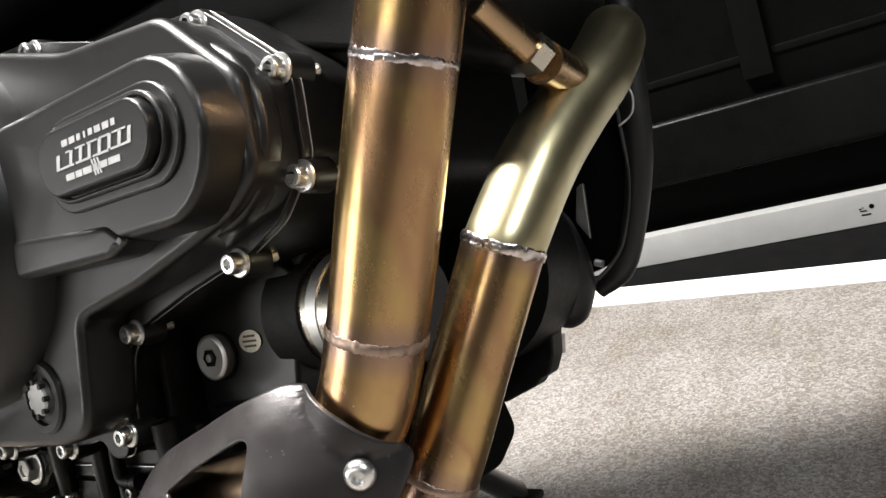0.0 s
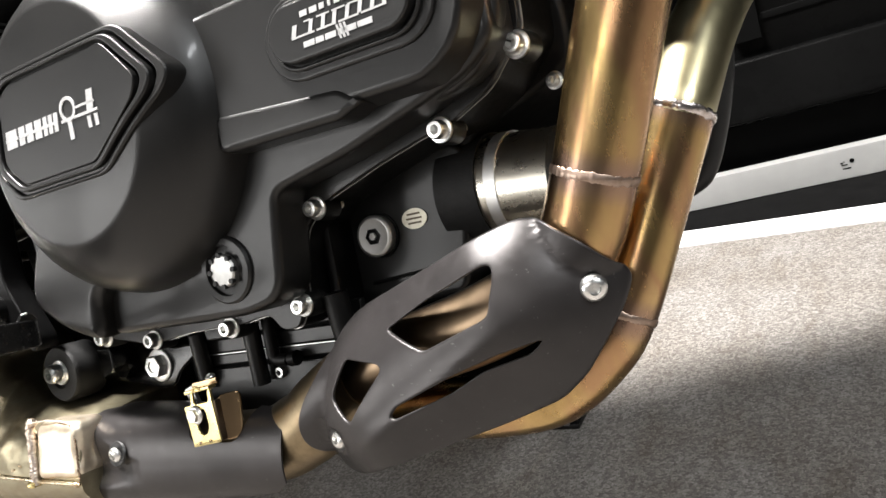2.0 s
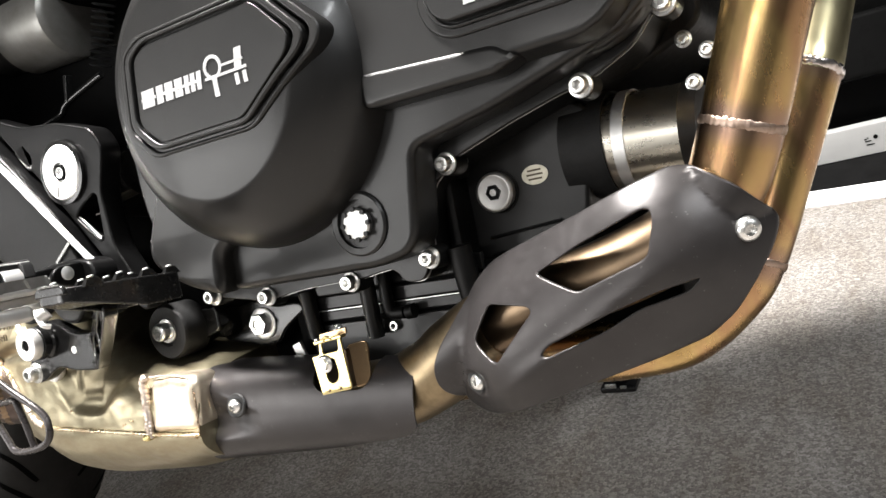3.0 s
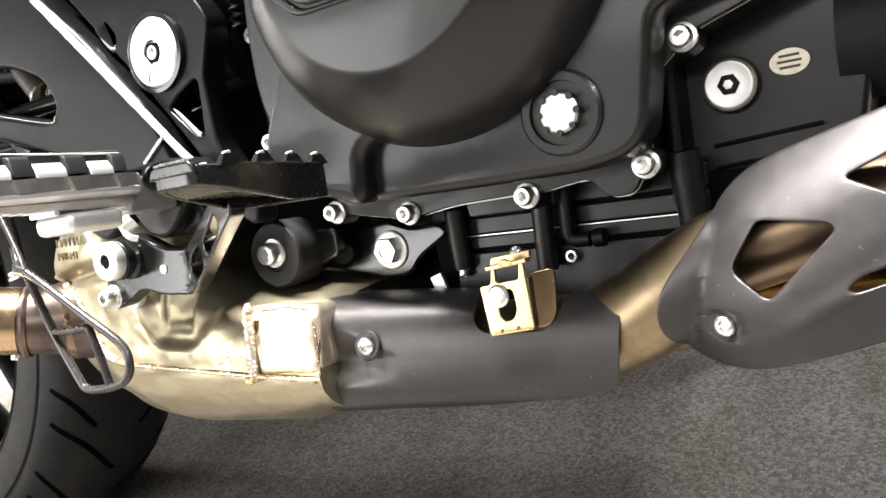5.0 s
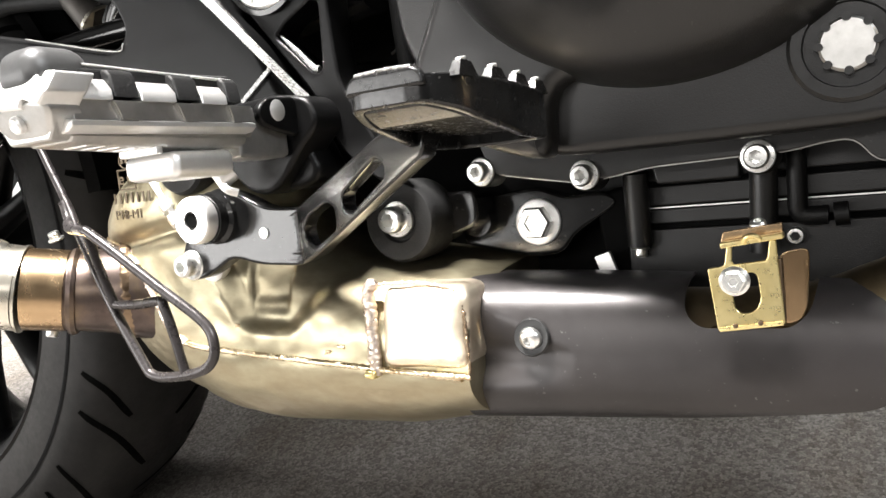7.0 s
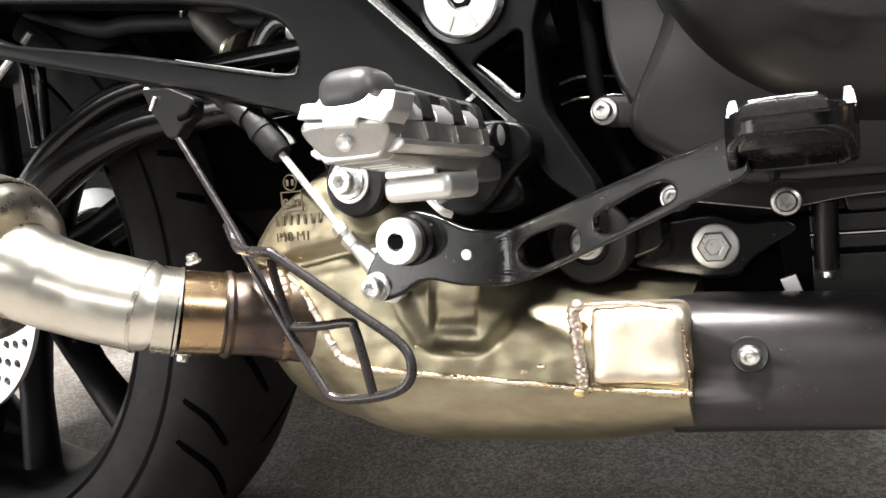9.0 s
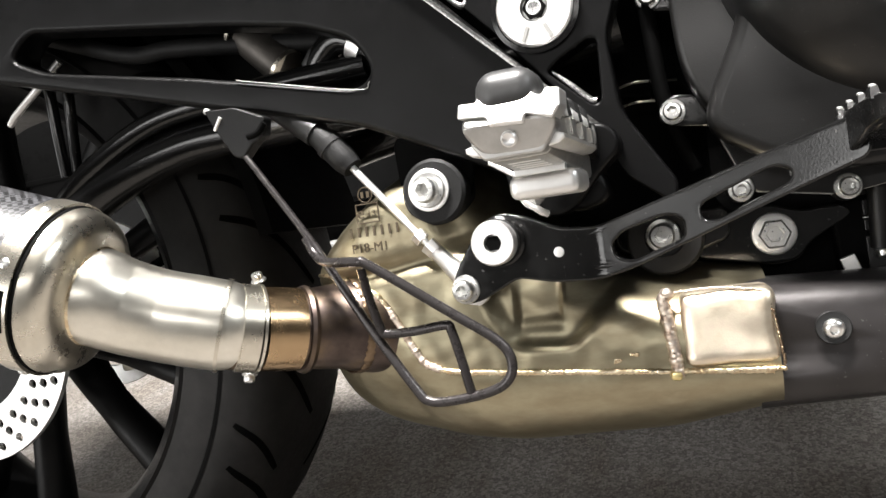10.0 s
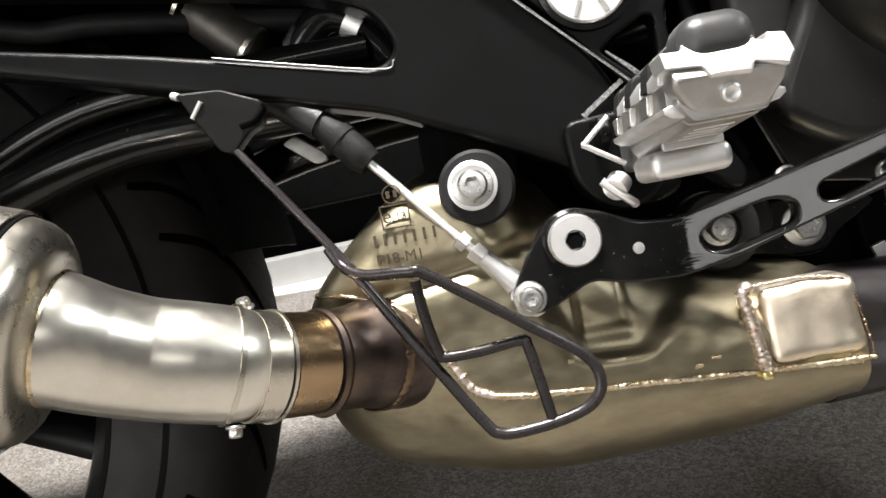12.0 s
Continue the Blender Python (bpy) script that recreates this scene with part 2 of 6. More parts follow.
# ---- shapes ----
# All parts of the motorcycle are built in its own upright frame: x to the front wheel, y across to its far side, z up.
def holder(ob):
    """The object under which a piece may hang: a thing or one of its parts."""
    return ob.parent if ob and ob.parent and ob.parent.parent else ob


def part(name, bm, mat, parent=None, label="", sharp=38):
    parent = holder(parent)
    me = bpy.data.meshes.new(name)
    bm.to_mesh(me)
    bm.free()
    for p in me.polygons:
        p.use_smooth = True
    me.set_sharp_from_angle(angle=radians(sharp))
    me.materials.append(mat)
    ob = new(name, me)
    ob.parent = parent
    if 12 < len(me.polygons) < 60000:
        even = ob.modifiers.new("even_shading", "WEIGHTED_NORMAL")
        even.keep_sharp = True
    return tagged(ob, label)


def again(name, me, m, parent):
    ob = new(name, me)
    ob.parent, ob.matrix_basis = holder(parent), m
    return ob


def rounded(pts, r, n=5):
    """A closed outline with its corners rounded by about r."""
    out, k = [], len(pts)
    for i in range(k):
        p, a, b = Vector(pts[i]), Vector(pts[i - 1]), Vector(pts[(i + 1) % k])
        ra = min(r, 0.45 * (a - p).length)
        rb = min(r, 0.45 * (b - p).length)
        s, e = p + (a - p).normalized() * ra, p + (b - p).normalized() * rb
        for j in range(n + 1):
            u = j / n
            out.append(tuple((1 - u) ** 2 * s + 2 * u * (1 - u) * p + u * u * e))
    return out


def circle(x, z, r, n=32):
    return [(x + r * math.cos(2 * math.pi * i / n), z + r * math.sin(2 * math.pi * i / n)) for i in range(n)]


def stadium(x0, x1, z, r, tilt=0.0, n=12):
    """A lying oblong with round ends, its right end raised by tilt."""
    out = [(x1 + r * math.sin(math.pi * i / n), z + tilt - r * math.cos(math.pi * i / n)) for i in range(n + 1)]
    return out + [(x0 - r * math.sin(math.pi * i / n), z + r * math.cos(math.pi * i / n)) for i in range(n + 1)]


def plate(outline, y0, y1, holes=(), bevel=0.0015, fine=0.0, warp=None):
    """A flat piece between y0 (near side) and y1, cut to an outline in x and z, with holes and eased edges."""
    bevel = min(bevel, 0.45 * (y1 - y0))
    cu = bpy.data.curves.new("outline", "CURVE")
    cu.dimensions, cu.fill_mode = "2D", "BOTH"
    cu.extrude, cu.bevel_depth, cu.bevel_resolution, cu.offset = (y1 - y0) / 2 - bevel, bevel, 2, -bevel
    for loop in (outline, *holes):
        sp = cu.splines.new("POLY")
        sp.points.add(len(loop) - 1)
        for q, (x, z) in zip(sp.points, loop):
            q.co = (x, z, 0, 1)
        sp.use_cyclic_u = True
    ob = new("outline", cu)
    me = bpy.data.meshes.new_from_object(ob.evaluated_get(bpy.context.evaluated_depsgraph_get()))
    bpy.data.objects.remove(ob)
    bpy.data.curves.remove(cu)
    bm = bmesh.new()
    bm.from_mesh(me)
    bpy.data.meshes.remove(me)
    mid = (y0 + y1) / 2
    for v in bm.verts:
        v.co = Vector((v.co.x, mid - v.co.z, v.co.y))
    bmesh.ops.remove_doubles(bm, verts=bm.verts, dist=1e-6)
    if fine:
        for _ in range(5):
            long = [e for e in bm.edges if e.calc_length() > fine]
            if not long:
                break
            bmesh.ops.subdivide_edges(bm, edges=long, cuts=1)
            bmesh.ops.triangulate(bm, faces=[f for f in bm.faces if len(f.verts) > 4])
    if warp:
        for v in bm.verts:
            v.co = Vector(warp(*v.co))
    bmesh.ops.recalc_face_normals(bm, faces=bm.faces)
    return bm


def curve_points(pts, steps=8):
    """A smooth line through the points."""
    ps = [Vector(p) for p in pts]
    ps = [2 * ps[0] - ps[1], *ps, 2 * ps[-1] - ps[-2]]
    out = []
    for i in range(1, len(ps) - 2):
        a, b, c, d = ps[i - 1:i + 3]
        for j in range(steps):
            u = j / steps
            out.append(0.5 * (2 * b + (c - a) * u + (2 * a - 5 * b + 4 * c - d) * u * u + (3 * b - a - 3 * c + d) * u ** 3))
    return out + [ps[-2]]


def tube(pts, radii, seg=24, steps=8, smooth=True, bm=None, flat=1.0):
    """A round bar or pipe along a line; radii: one, or one for each point."""
    line = curve_points(pts, steps) if smooth else [Vector(p) for p in pts]
    if not isinstance(radii, (list, tuple)):
        radii = [radii] * len(pts)
    at = np.linspace(0, len(pts) - 1, len(line))
    rad = [float(v) for v in np.interp(at, range(len(pts)), radii)]
    bm = bm or bmesh.new()
    t = (line[1] - line[0]).normalized()
    u = t.orthogonal().normalized()
    rings = []
    for i, p in enumerate(line):
        t2 = (line[min(i + 1, len(line) - 1)] - line[max(i - 1, 0)]).normalized()
        u = (t.rotation_difference(t2) @ u).normalized()
        t = t2
        w = t.cross(u)
        rings.append([bm.verts.new(p + rad[i] * (math.cos(2 * math.pi * k / seg) * u + flat * math.sin(2 * math.pi * k / seg) * w)) for k in range(seg)])
    for a, b in zip(rings, rings[1:]):
        for k in range(seg):
            bm.faces.new((a[k], a[(k + 1) % seg], b[(k + 1) % seg], b[k]))
    bm.faces.new(rings[0][::-1])
    bm.faces.new(rings[-1])
    return bm


def lathe(profile, origin=(0, 0, 0), axis=(0, -1, 0), seg=40, bm=None, caps=True):
    """A turned piece: profile of (radius, way along the axis)."""
    bm = bm or bmesh.new()
    m = Matrix.Translation(origin) @ Vector(axis).to_track_quat("Z", "Y").to_matrix().to_4x4()
    rings = [[bm.verts.new(m @ Vector((r * math.cos(2 * math.pi * k / seg), r * math.sin(2 * math.pi * k / seg), h))) for k in range(seg)] for r, h in profile]
    for a, b in zip(rings, rings[1:]):
        for k in range(seg):
            bm.faces.new((a[k], a[(k + 1) % seg], b[(k + 1) % seg], b[k]))
    ring = profile[0] == profile[-1] or not caps
    if profile[0][0] > 1e-5 and not ring:
        bm.faces.new(rings[0][::-1])
    if profile[-1][0] > 1e-5 and not ring:
        bm.faces.new(rings[-1])
    bmesh.ops.remove_doubles(bm, verts=bm.verts, dist=1e-7)
    return bm


def block(x0, x1, y0, y1, z0, z1, bevel=0.002, bm=None, turn=None, seg=2):
    """A box with eased edges, turned about its middle by Euler degrees."""
    bm2 = bmesh.new()
    c = Vector(((x0 + x1) / 2, (y0 + y1) / 2, (z0 + z1) / 2))
    bmesh.ops.create_cube(bm2, size=1.0)
    for v in bm2.verts:
        v.co = Vector((v.co.x * (x1 - x0), v.co.y * (y1 - y0), v.co.z * (z1 - z0)))
    if bevel:
        bmesh.ops.bevel(bm2, geom=bm2.edges[:], offset=bevel, segments=seg, affect="EDGES", profile=0.5)
    m = Matrix.Translation(c) @ (pose(0, 0, 0, *turn) if turn else Matrix.Identity(4))
    bmesh.ops.transform(bm2, matrix=m, verts=bm2.verts)
    if bm is None:
        return bm2
    tmp = bpy.data.meshes.new("tmp")
    bm2.to_mesh(tmp)
    bm2.free()
    bm.from_mesh(tmp)
    bpy.data.meshes.remove(tmp)
    return bm


def shared(name, bm, mat, sharp=38):
    me = bpy.data.meshes.new(name)
    bm.to_mesh(me)
    bm.free()
    for p in me.polygons:
        p.use_smooth = True
    me.set_sharp_from_angle(angle=radians(sharp))
    me.materials.append(mat)
    return me


def cap_screw(r, h):
    """A socket head cap screw, its seat at y = 0, its head towards -y."""
    bm = lathe([(r * 0.99, 0), (r, 0.0008), (r, h - 0.0018), (r * 0.94, h - 0.0008), (r * 0.84, h - 0.0001), (r * 0.62, h)], seg=24, caps=False)
    rim = [bm.verts.new((0.62 * r * math.cos(a), -h, 0.62 * r * math.sin(a))) for a in [math.pi * k / 12 for k in range(24)]]
    six = [[bm.verts.new((0.56 * r * s * math.cos(a), -q, 0.56 * r * s * math.sin(a))) for a, s in [(math.pi * k / 12, 0.866 / math.cos(math.pi * (k % 4) / 12 - math.pi / 6)) for k in range(24)]] for q in (h, 0.12 * h)]
    for a, b in ((rim, six[0]), six):
        for k in range(24):
            bm.faces.new((a[k], a[(k + 1) % 24], b[(k + 1) % 24], b[k]))
    bm.faces.new(six[1])
    bmesh.ops.remove_doubles(bm, verts=bm.verts, dist=2e-6)
    bmesh.ops.recalc_face_normals(bm, faces=bm.faces)
    lathe([(r * 1.36, -0.001), (r * 1.4, 0.0003), (r * 1.32, 0.0011), (r * 0.9, 0.0016)], seg=24, bm=bm)
    return bm


def flange_bolt(r, h):
    """A hexagon bolt with a flange, its seat at y = 0."""
    bm = lathe([(r * 1.0, 0), (r, h * 0.18), (r * 0.8, h * 0.36), (0, h * 0.36)], seg=28)
    lathe([(r * 0.74, h * 0.3), (r * 0.74, h * 0.94), (r * 0.68, h), (r * 0.34, h), (r * 0.3, h * 0.93), (0, h * 0.93)], seg=6, bm=bm)
    bmesh.ops.recalc_face_normals(bm, faces=bm.faces)
    return bm


def button_screw(r, h, socket=0.45):
    """A domed screw with a hexagon socket."""
    s = r * socket
    return lathe([(r, 0), (r, h * 0.2), (r * 0.92, h * 0.6), (r * 0.7, h * 0.92), (s, h), (s, h * 0.4), (0, h * 0.4)], seg=24)


SCREW = shared("cap_screw", cap_screw(0.0056, 0.0080), ZINC)
BUTTON = shared("button_screw", button_screw(0.0058, 0.004), ZINC)
HEXBOLT = shared("flange_bolt", flange_bolt(0.0105, 0.0075), ZINC, 24)


def at(x, y, z, rx=0, ry=0, rz=0):
    return pose(x, y, z, rx, ry, rz)

# ---- hall ----
def slab(name, x0, x1, y0, y1, z0, z1, mat, label="", category="", kind="structure", bevel=0.0, turn=None):
    return tagged(part(name, block(x0, x1, y0, y1, z0, z1, bevel, turn=turn), mat), label, category, "", kind)


slab("floor", -6, 6, -3.7, 6, -0.1, 0, CARPET, "speckled grey carpet floor of an exhibition hall", "floor")
slab("ceiling", -6, 6, -3.7, 6, 3.0, 3.1, WALLPAINT, "plain grey ceiling above the stand", "ceiling")
slab("wall_north", -6, 6, 6, 6.1, 0, 3, WALLPAINT, "plain grey wall closing the hall", "wall")
slab("wall_south", -6, 6, -3.75, -3.65, 0, 3, WALLPAINT, "plain grey wall closing the hall", "wall")
slab("wall_east", 6, 6.1, -3.7, 6, 0, 3, WALLPAINT, "plain grey wall closing the hall", "wall")
slab("wall_west", -6.1, -6, -3.7, 6, 0, 3, WALLPAINT, "plain grey wall closing the hall", "wall")

STRIP, STAND = pose(0, 1.02, 0, 0, 0, -3.4), pose(0, 1.24, 0, 0, 0, 6.8)


def stand_piece(name, bm, mat, m, label, category, kind=""):
    ob = part(name, bm, mat)
    ob.matrix_basis = m
    return tagged(ob, label, category, "", kind)


stand_piece("floor_edge_strip", block(-4, 3, 0.0, 0.075, 0.0, 0.004, 0.001), WHITEPAINT, STRIP, "white edging strip laid on the carpet", "trim", "structure")
# flat black strip painted in place of the shadow below the plinth
stand_piece("shadow_gap_strip", block(-4, 3, 0.077, 0.9, 0.0, 0.003, 0.001), GAPBLACK, STRIP, "black strip painted for the shadow gap under the display plinth", "mat", "structure")
plinth = tagged(new("display_plinth"), "black lacquered display plinth with a grey metal foot rail", "plinth")
plinth.matrix_basis = STAND
part("foot_rail", block(-4, 3, 0.0, 0.03, 0.004, 0.062, 0.002), BEAMGREY, plinth, "grey painted metal rail")
part("kick_board", block(-4, 3, 0.06, 0.09, 0.004, 0.16, 0.002), VOID, plinth)
part("lower_panel", block(-4, 3, 0.03, 0.06, 0.14, 0.26, 0.012, turn=(-14, 0, 0), seg=4), BLACKPANEL, plinth, "black lacquered sloping panel")
part("ledge", block(-4, 3, 0.096, 0.11, 0.315, 0.33, 0.003), VOID, plinth)
part("upper_panel", block(-4, 3, 0.10, 0.12, 0.004, 1.6, 0.004), BLACKPANEL, plinth, "tall black lacquered panel")
for i in range(6):
    part("mullion", block(-3.05 + i * 1.0, -3.0 + i * 1.0, 0.085, 0.098, 0.285, 1.6, 0.002), VOID, plinth)
part("rail_mark", lathe([(0.004, 0), (0.004, 0.0006), (0, 0.0006)], (0.10, 0.0, 0.037), seg=12), VOID, plinth, "small black round mark")
for x, z, w in ((0.087, 0.037, 0.0015), (0.083, 0.035, 0.004), (0.087, 0.031, 0.010), (0.09, 0.024, 0.014)):
    part("rail_print", block(x - w / 2, x + w / 2, -0.0006, 0.0, z - 0.001, z + 0.001, 0), VOID, plinth)

# ---- motorcycle ----
BIKE = tagged(new("motorcycle"), "black naked motorcycle with bronze exhaust pipes leaning on its side stand", "motorcycle")
BIKE.matrix_basis = pose(0, 0, 0, -15.5, 0, 0)


def screw_on(parent, x, y, z, me=SCREW, name="screw", rx=0, ry=0, rz=0, s=1.0):
    return again(name, me, at(x, y, z, rx, ry, rz) @ Matrix.Scale(s, 4), parent)


# engine block behind the covers
part("crankcase", plate(rounded([(-0.415, 0.36), (-0.40, 0.335), (-0.33, 0.33), (-0.17, 0.335), (-0.09, 0.345), (-0.075, 0.39), (-0.067, 0.44), (-0.02, 0.455), (0.012, 0.47), (0.01, 0.58), (-0.05, 0.62), (-0.40, 0.62)], 0.012), 0.050, 0.20, bevel=0.004), CASE, BIKE, "dark cast crankcase")
lower = part("crankcase_lower_half", plate(rounded([(-0.19, 0.34), (-0.083, 0.345), (-0.078, 0.374), (-0.067, 0.437), (-0.10, 0.452), (-0.17, 0.44)], 0.01), 0.045, 0.19, bevel=0.004), ENGINE, BIKE, "satin black lower crankcase")
part("rib", tube([(-0.155, 0.044, 0.36), (-0.10, 0.044, 0.364)], 0.0012, 8), CASE, lower)
part("rib", tube([(-0.155, 0.044, 0.348), (-0.10, 0.044, 0.351)], 0.0012, 8), CASE, lower)
part("rib", block(-0.176, -0.166, 0.02, 0.05, 0.33, 0.41, 0.004), CASE, lower)
sticker = part("sticker", lathe([(0.0085, 0), (0.0085, 0.0006), (0, 0.0006)], (0, 0, 0)), STICKER, lower, "oval silver inspection sticker")
sticker.matrix_basis = pose(-0.113, 0.0445, 0.398) @ Matrix.Diagonal((1.15, 1, 0.8, 1))
for dz, w in ((0.003, 0.010), (0.0, 0.012), (-0.003, 0.010)):
    part("print_bar", block(-0.113 - w / 2, -0.113 + w / 2, 0.0434, 0.0442, 0.3975 + dz, 0.3988 + dz, 0), STAMP, lower)
part("oil_plug", lathe([(0.0105, -0.006), (0.0135, -0.004), (0.0142, 0.001), (0.0142, 0.0035), (0.0128, 0.0048), (0.0115, 0.005), (0.010, 0.0044), (0.0052, 0.0044), (0.0052, 0.0008), (0, 0.0008)], (-0.1428, 0.041, 0.3915)), ALU, lower, "round silver oil gallery plug")
part("socket", lathe([(0.0058, 0), (0.0058, 0.0012), (0.0048, 0.0014), (0.0048, 0.0004), (0, 0.0004)], (-0.1428, 0.0366, 0.3915), seg=6), CASE, lower, "", 20)
part("socket_star", lathe([(0.003, 0), (0.0026, 0.0016), (0, 0.0018)], (-0.1428, 0.0366, 0.3915), seg=6), ALU, lower, "", 20)
part("washer", lathe([(0.0155, -0.004), (0.0155, 0.0005), (0.012, 0.0005)], (-0.1428, 0.044, 0.3915)), CASE, lower)

# filler added to hide the floor seen past the pipes
part("underside_filler", plate(rounded([(-0.18, 0.262), (-0.05, 0.272), (-0.03, 0.30), (-0.045, 0.35), (-0.18, 0.36)], 0.008), 0.062, 0.19, bevel=0.004), VOID, BIKE, "near-black filler block under the crankcase")
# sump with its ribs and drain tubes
# near-black body painted for the shade between ribs; deepened to hide the floor
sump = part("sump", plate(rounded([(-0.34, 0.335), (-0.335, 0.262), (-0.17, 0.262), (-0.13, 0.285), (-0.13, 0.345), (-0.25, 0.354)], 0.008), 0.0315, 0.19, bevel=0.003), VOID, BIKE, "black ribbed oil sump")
for z0, z1 in ((0.3395, 0.352), (0.3265, 0.3370), (0.3170, 0.3250), (0.2720, 0.3145)):
    part("sump_rib", plate(rounded([(-0.322, z0), (-0.158, z0 + 0.0006), (-0.158, z1 + 0.0006), (-0.322, z1)], 0.0015), 0.0285, 0.034, bevel=0.0009), ENGINE, sump)
part("sump_gasket", block(-0.322, -0.160, 0.0282, 0.034, 0.3254, 0.3261, 0.0001), ALU, sump, "thin bright gasket edge")
part("sump_web", plate(rounded([(-0.306, 0.354), (-0.262, 0.354), (-0.262, 0.338), (-0.303, 0.338)], 0.003), 0.0200, 0.032, bevel=0.0015), ENGINE, sump)
part("lug", tube([(-0.3135, 0.020, 0.345), (-0.3145, 0.024, 0.307)], 0.0064, 16), ENGINE, sump)
screw_on(sump, -0.3145, 0.024, 0.3055, rx=80, s=0.6)
part("cable_clip", block(-0.337, -0.328, 0.020, 0.024, 0.289, 0.304, 0.0008, turn=(0, -18, 0)), ALU, sump, "small bright cable clip")
part("lug", tube([(-0.251, 0.016, 0.347), (-0.2537, 0.020, 0.302)], 0.0064, 16), ENGINE, sump)
part("drain_pipe", tube([(-0.237, 0.020, 0.350), (-0.2375, 0.020, 0.330), (-0.2365, 0.021, 0.319), (-0.2250, 0.021, 0.3178)], 0.0046, 14), CASE, sump)
part("lug", tube([(-0.165, 0.012, 0.36), (-0.163, 0.016, 0.316)], 0.0085, 16), CASE, sump)
part("nozzle", tube([(-0.2225, 0.021, 0.3178), (-0.2165, 0.021, 0.3182)], 0.0056, 14), CASE, sump)
screw_on(sump, -0.24, 0.03, 0.308, s=0.75)

# right-hand engine cover
FLANGE = [(0.003, 0.484), (0.0045, 0.522), (-0.004, 0.534), (-0.05, 0.572), (-0.13, 0.580), (-0.215, 0.606), (-0.37, 0.622), (-0.405, 0.56), (-0.412, 0.45), (-0.406, 0.405), (-0.395, 0.378), (-0.385, 0.352), (-0.335, 0.343),
          (-0.30, 0.348), (-0.26, 0.349), (-0.24, 0.349), (-0.222, 0.352), (-0.212, 0.352), (-0.204, 0.341), (-0.190, 0.341), (-0.184, 0.350), (-0.178, 0.360), (-0.177, 0.376), (-0.169, 0.4035), (-0.150, 0.4185), (-0.105, 0.4325), (-0.072, 0.441), (-0.050, 0.445), (-0.0215, 0.458)]
cover = part("engine_cover", plate(rounded(FLANGE, 0.006), -0.001, 0.004, bevel=0.0008), ENGINE, BIKE, "satin black right-hand engine cover")
part("gasket", plate(rounded([(-0.2 + (x + 0.2) * 1.004, 0.47 + (z - 0.47) * 1.006) for x, z in FLANGE], 0.006), 0.0041, 0.0048, bevel=0.0002), CASTALU, cover, "thin bare metal gasket edge")
part("crankcase_wall", plate(rounded(FLANGE, 0.006), 0.0050, 0.055, bevel=0.001), CASE, BIKE, "dark crankcase side behind the cover")
BODY = [(0.0, 0.478), (0.0, 0.523), (-0.045, 0.563), (-0.13, 0.571), (-0.22, 0.598), (-0.37, 0.61), (-0.412, 0.55), (-0.4185, 0.48), (-0.4180, 0.447), (-0.4155, 0.427), (-0.4095, 0.411), (-0.397, 0.392), (-0.378, 0.370), (-0.345, 0.360), (-0.33, 0.357),
        (-0.25, 0.3565), (-0.205, 0.357), (-0.180, 0.362), (-0.1705, 0.372), (-0.166, 0.40), (-0.161, 0.4285), (-0.103, 0.4395), (-0.055, 0.4525), (-0.02, 0.463)]


def slope(y0, y1, k, cx, cz):
    """Draws the near side of a piece in, like the draft of a casting."""
    def f(x, y, z):
        u = (y1 - y) / (y1 - y0)
        return cx + (x - cx) * (1 - k * u), y, cz + (z - cz) * (1 - k * u)
    return f


part("cover_body", plate(rounded(BODY, 0.008), -0.031, 0.003, bevel=0.005), ENGINE, cover)
# lower rear skirt under the clutch housing
part("cover_skirt", plate(rounded([(-0.380, 0.475), (-0.384, 0.4465), (-0.4035, 0.4080), (-0.4062, 0.397), (-0.4035, 0.386), (-0.376, 0.368), (-0.345, 0.357), (-0.334, 0.357), (-0.332, 0.39), (-0.25, 0.40), (-0.25, 0.48)], 0.012), -0.046, -0.02, bevel=0.008), ENGINE, cover)
# oblong generator housing
gen = part("generator_housing", plate(stadium(-0.30, -0.0415, 0.501, 0.0425), -0.050, -0.02, bevel=0.0035, warp=slope(-0.05, -0.02, 0.10, -0.05, 0.501)), ENGINE, cover)
part("housing_step", plate(rounded([(-0.178, 0.4575), (-0.172, 0.4555), (-0.088, 0.455), (-0.070, 0.4615), (-0.085, 0.472), (-0.178, 0.4785)], 0.004), -0.0515, -0.025, bevel=0.004), ENGINE, gen)
part("housing_collar", plate(stadium(-0.30, -0.042, 0.502, 0.0462), -0.024, -0.010, bevel=0.004), ENGINE, gen)
part("badge_rim", plate(stadium(-0.101, -0.041, 0.5045, 0.0195), -0.0555, -0.045, [stadium(-0.101, -0.041, 0.5045, 0.0168)], bevel=0.0012), ENGINE, gen)
part("badge_foot", plate(stadium(-0.103, -0.039, 0.504, 0.0235), -0.0525, -0.045, bevel=0.0015), ENGINE, gen)
badge = part("badge", plate(stadium(-0.101, -0.041, 0.5045, 0.0158), -0.0605, -0.045, bevel=0.0015), ENGINE, gen, "raised oblong badge with pale lettering")


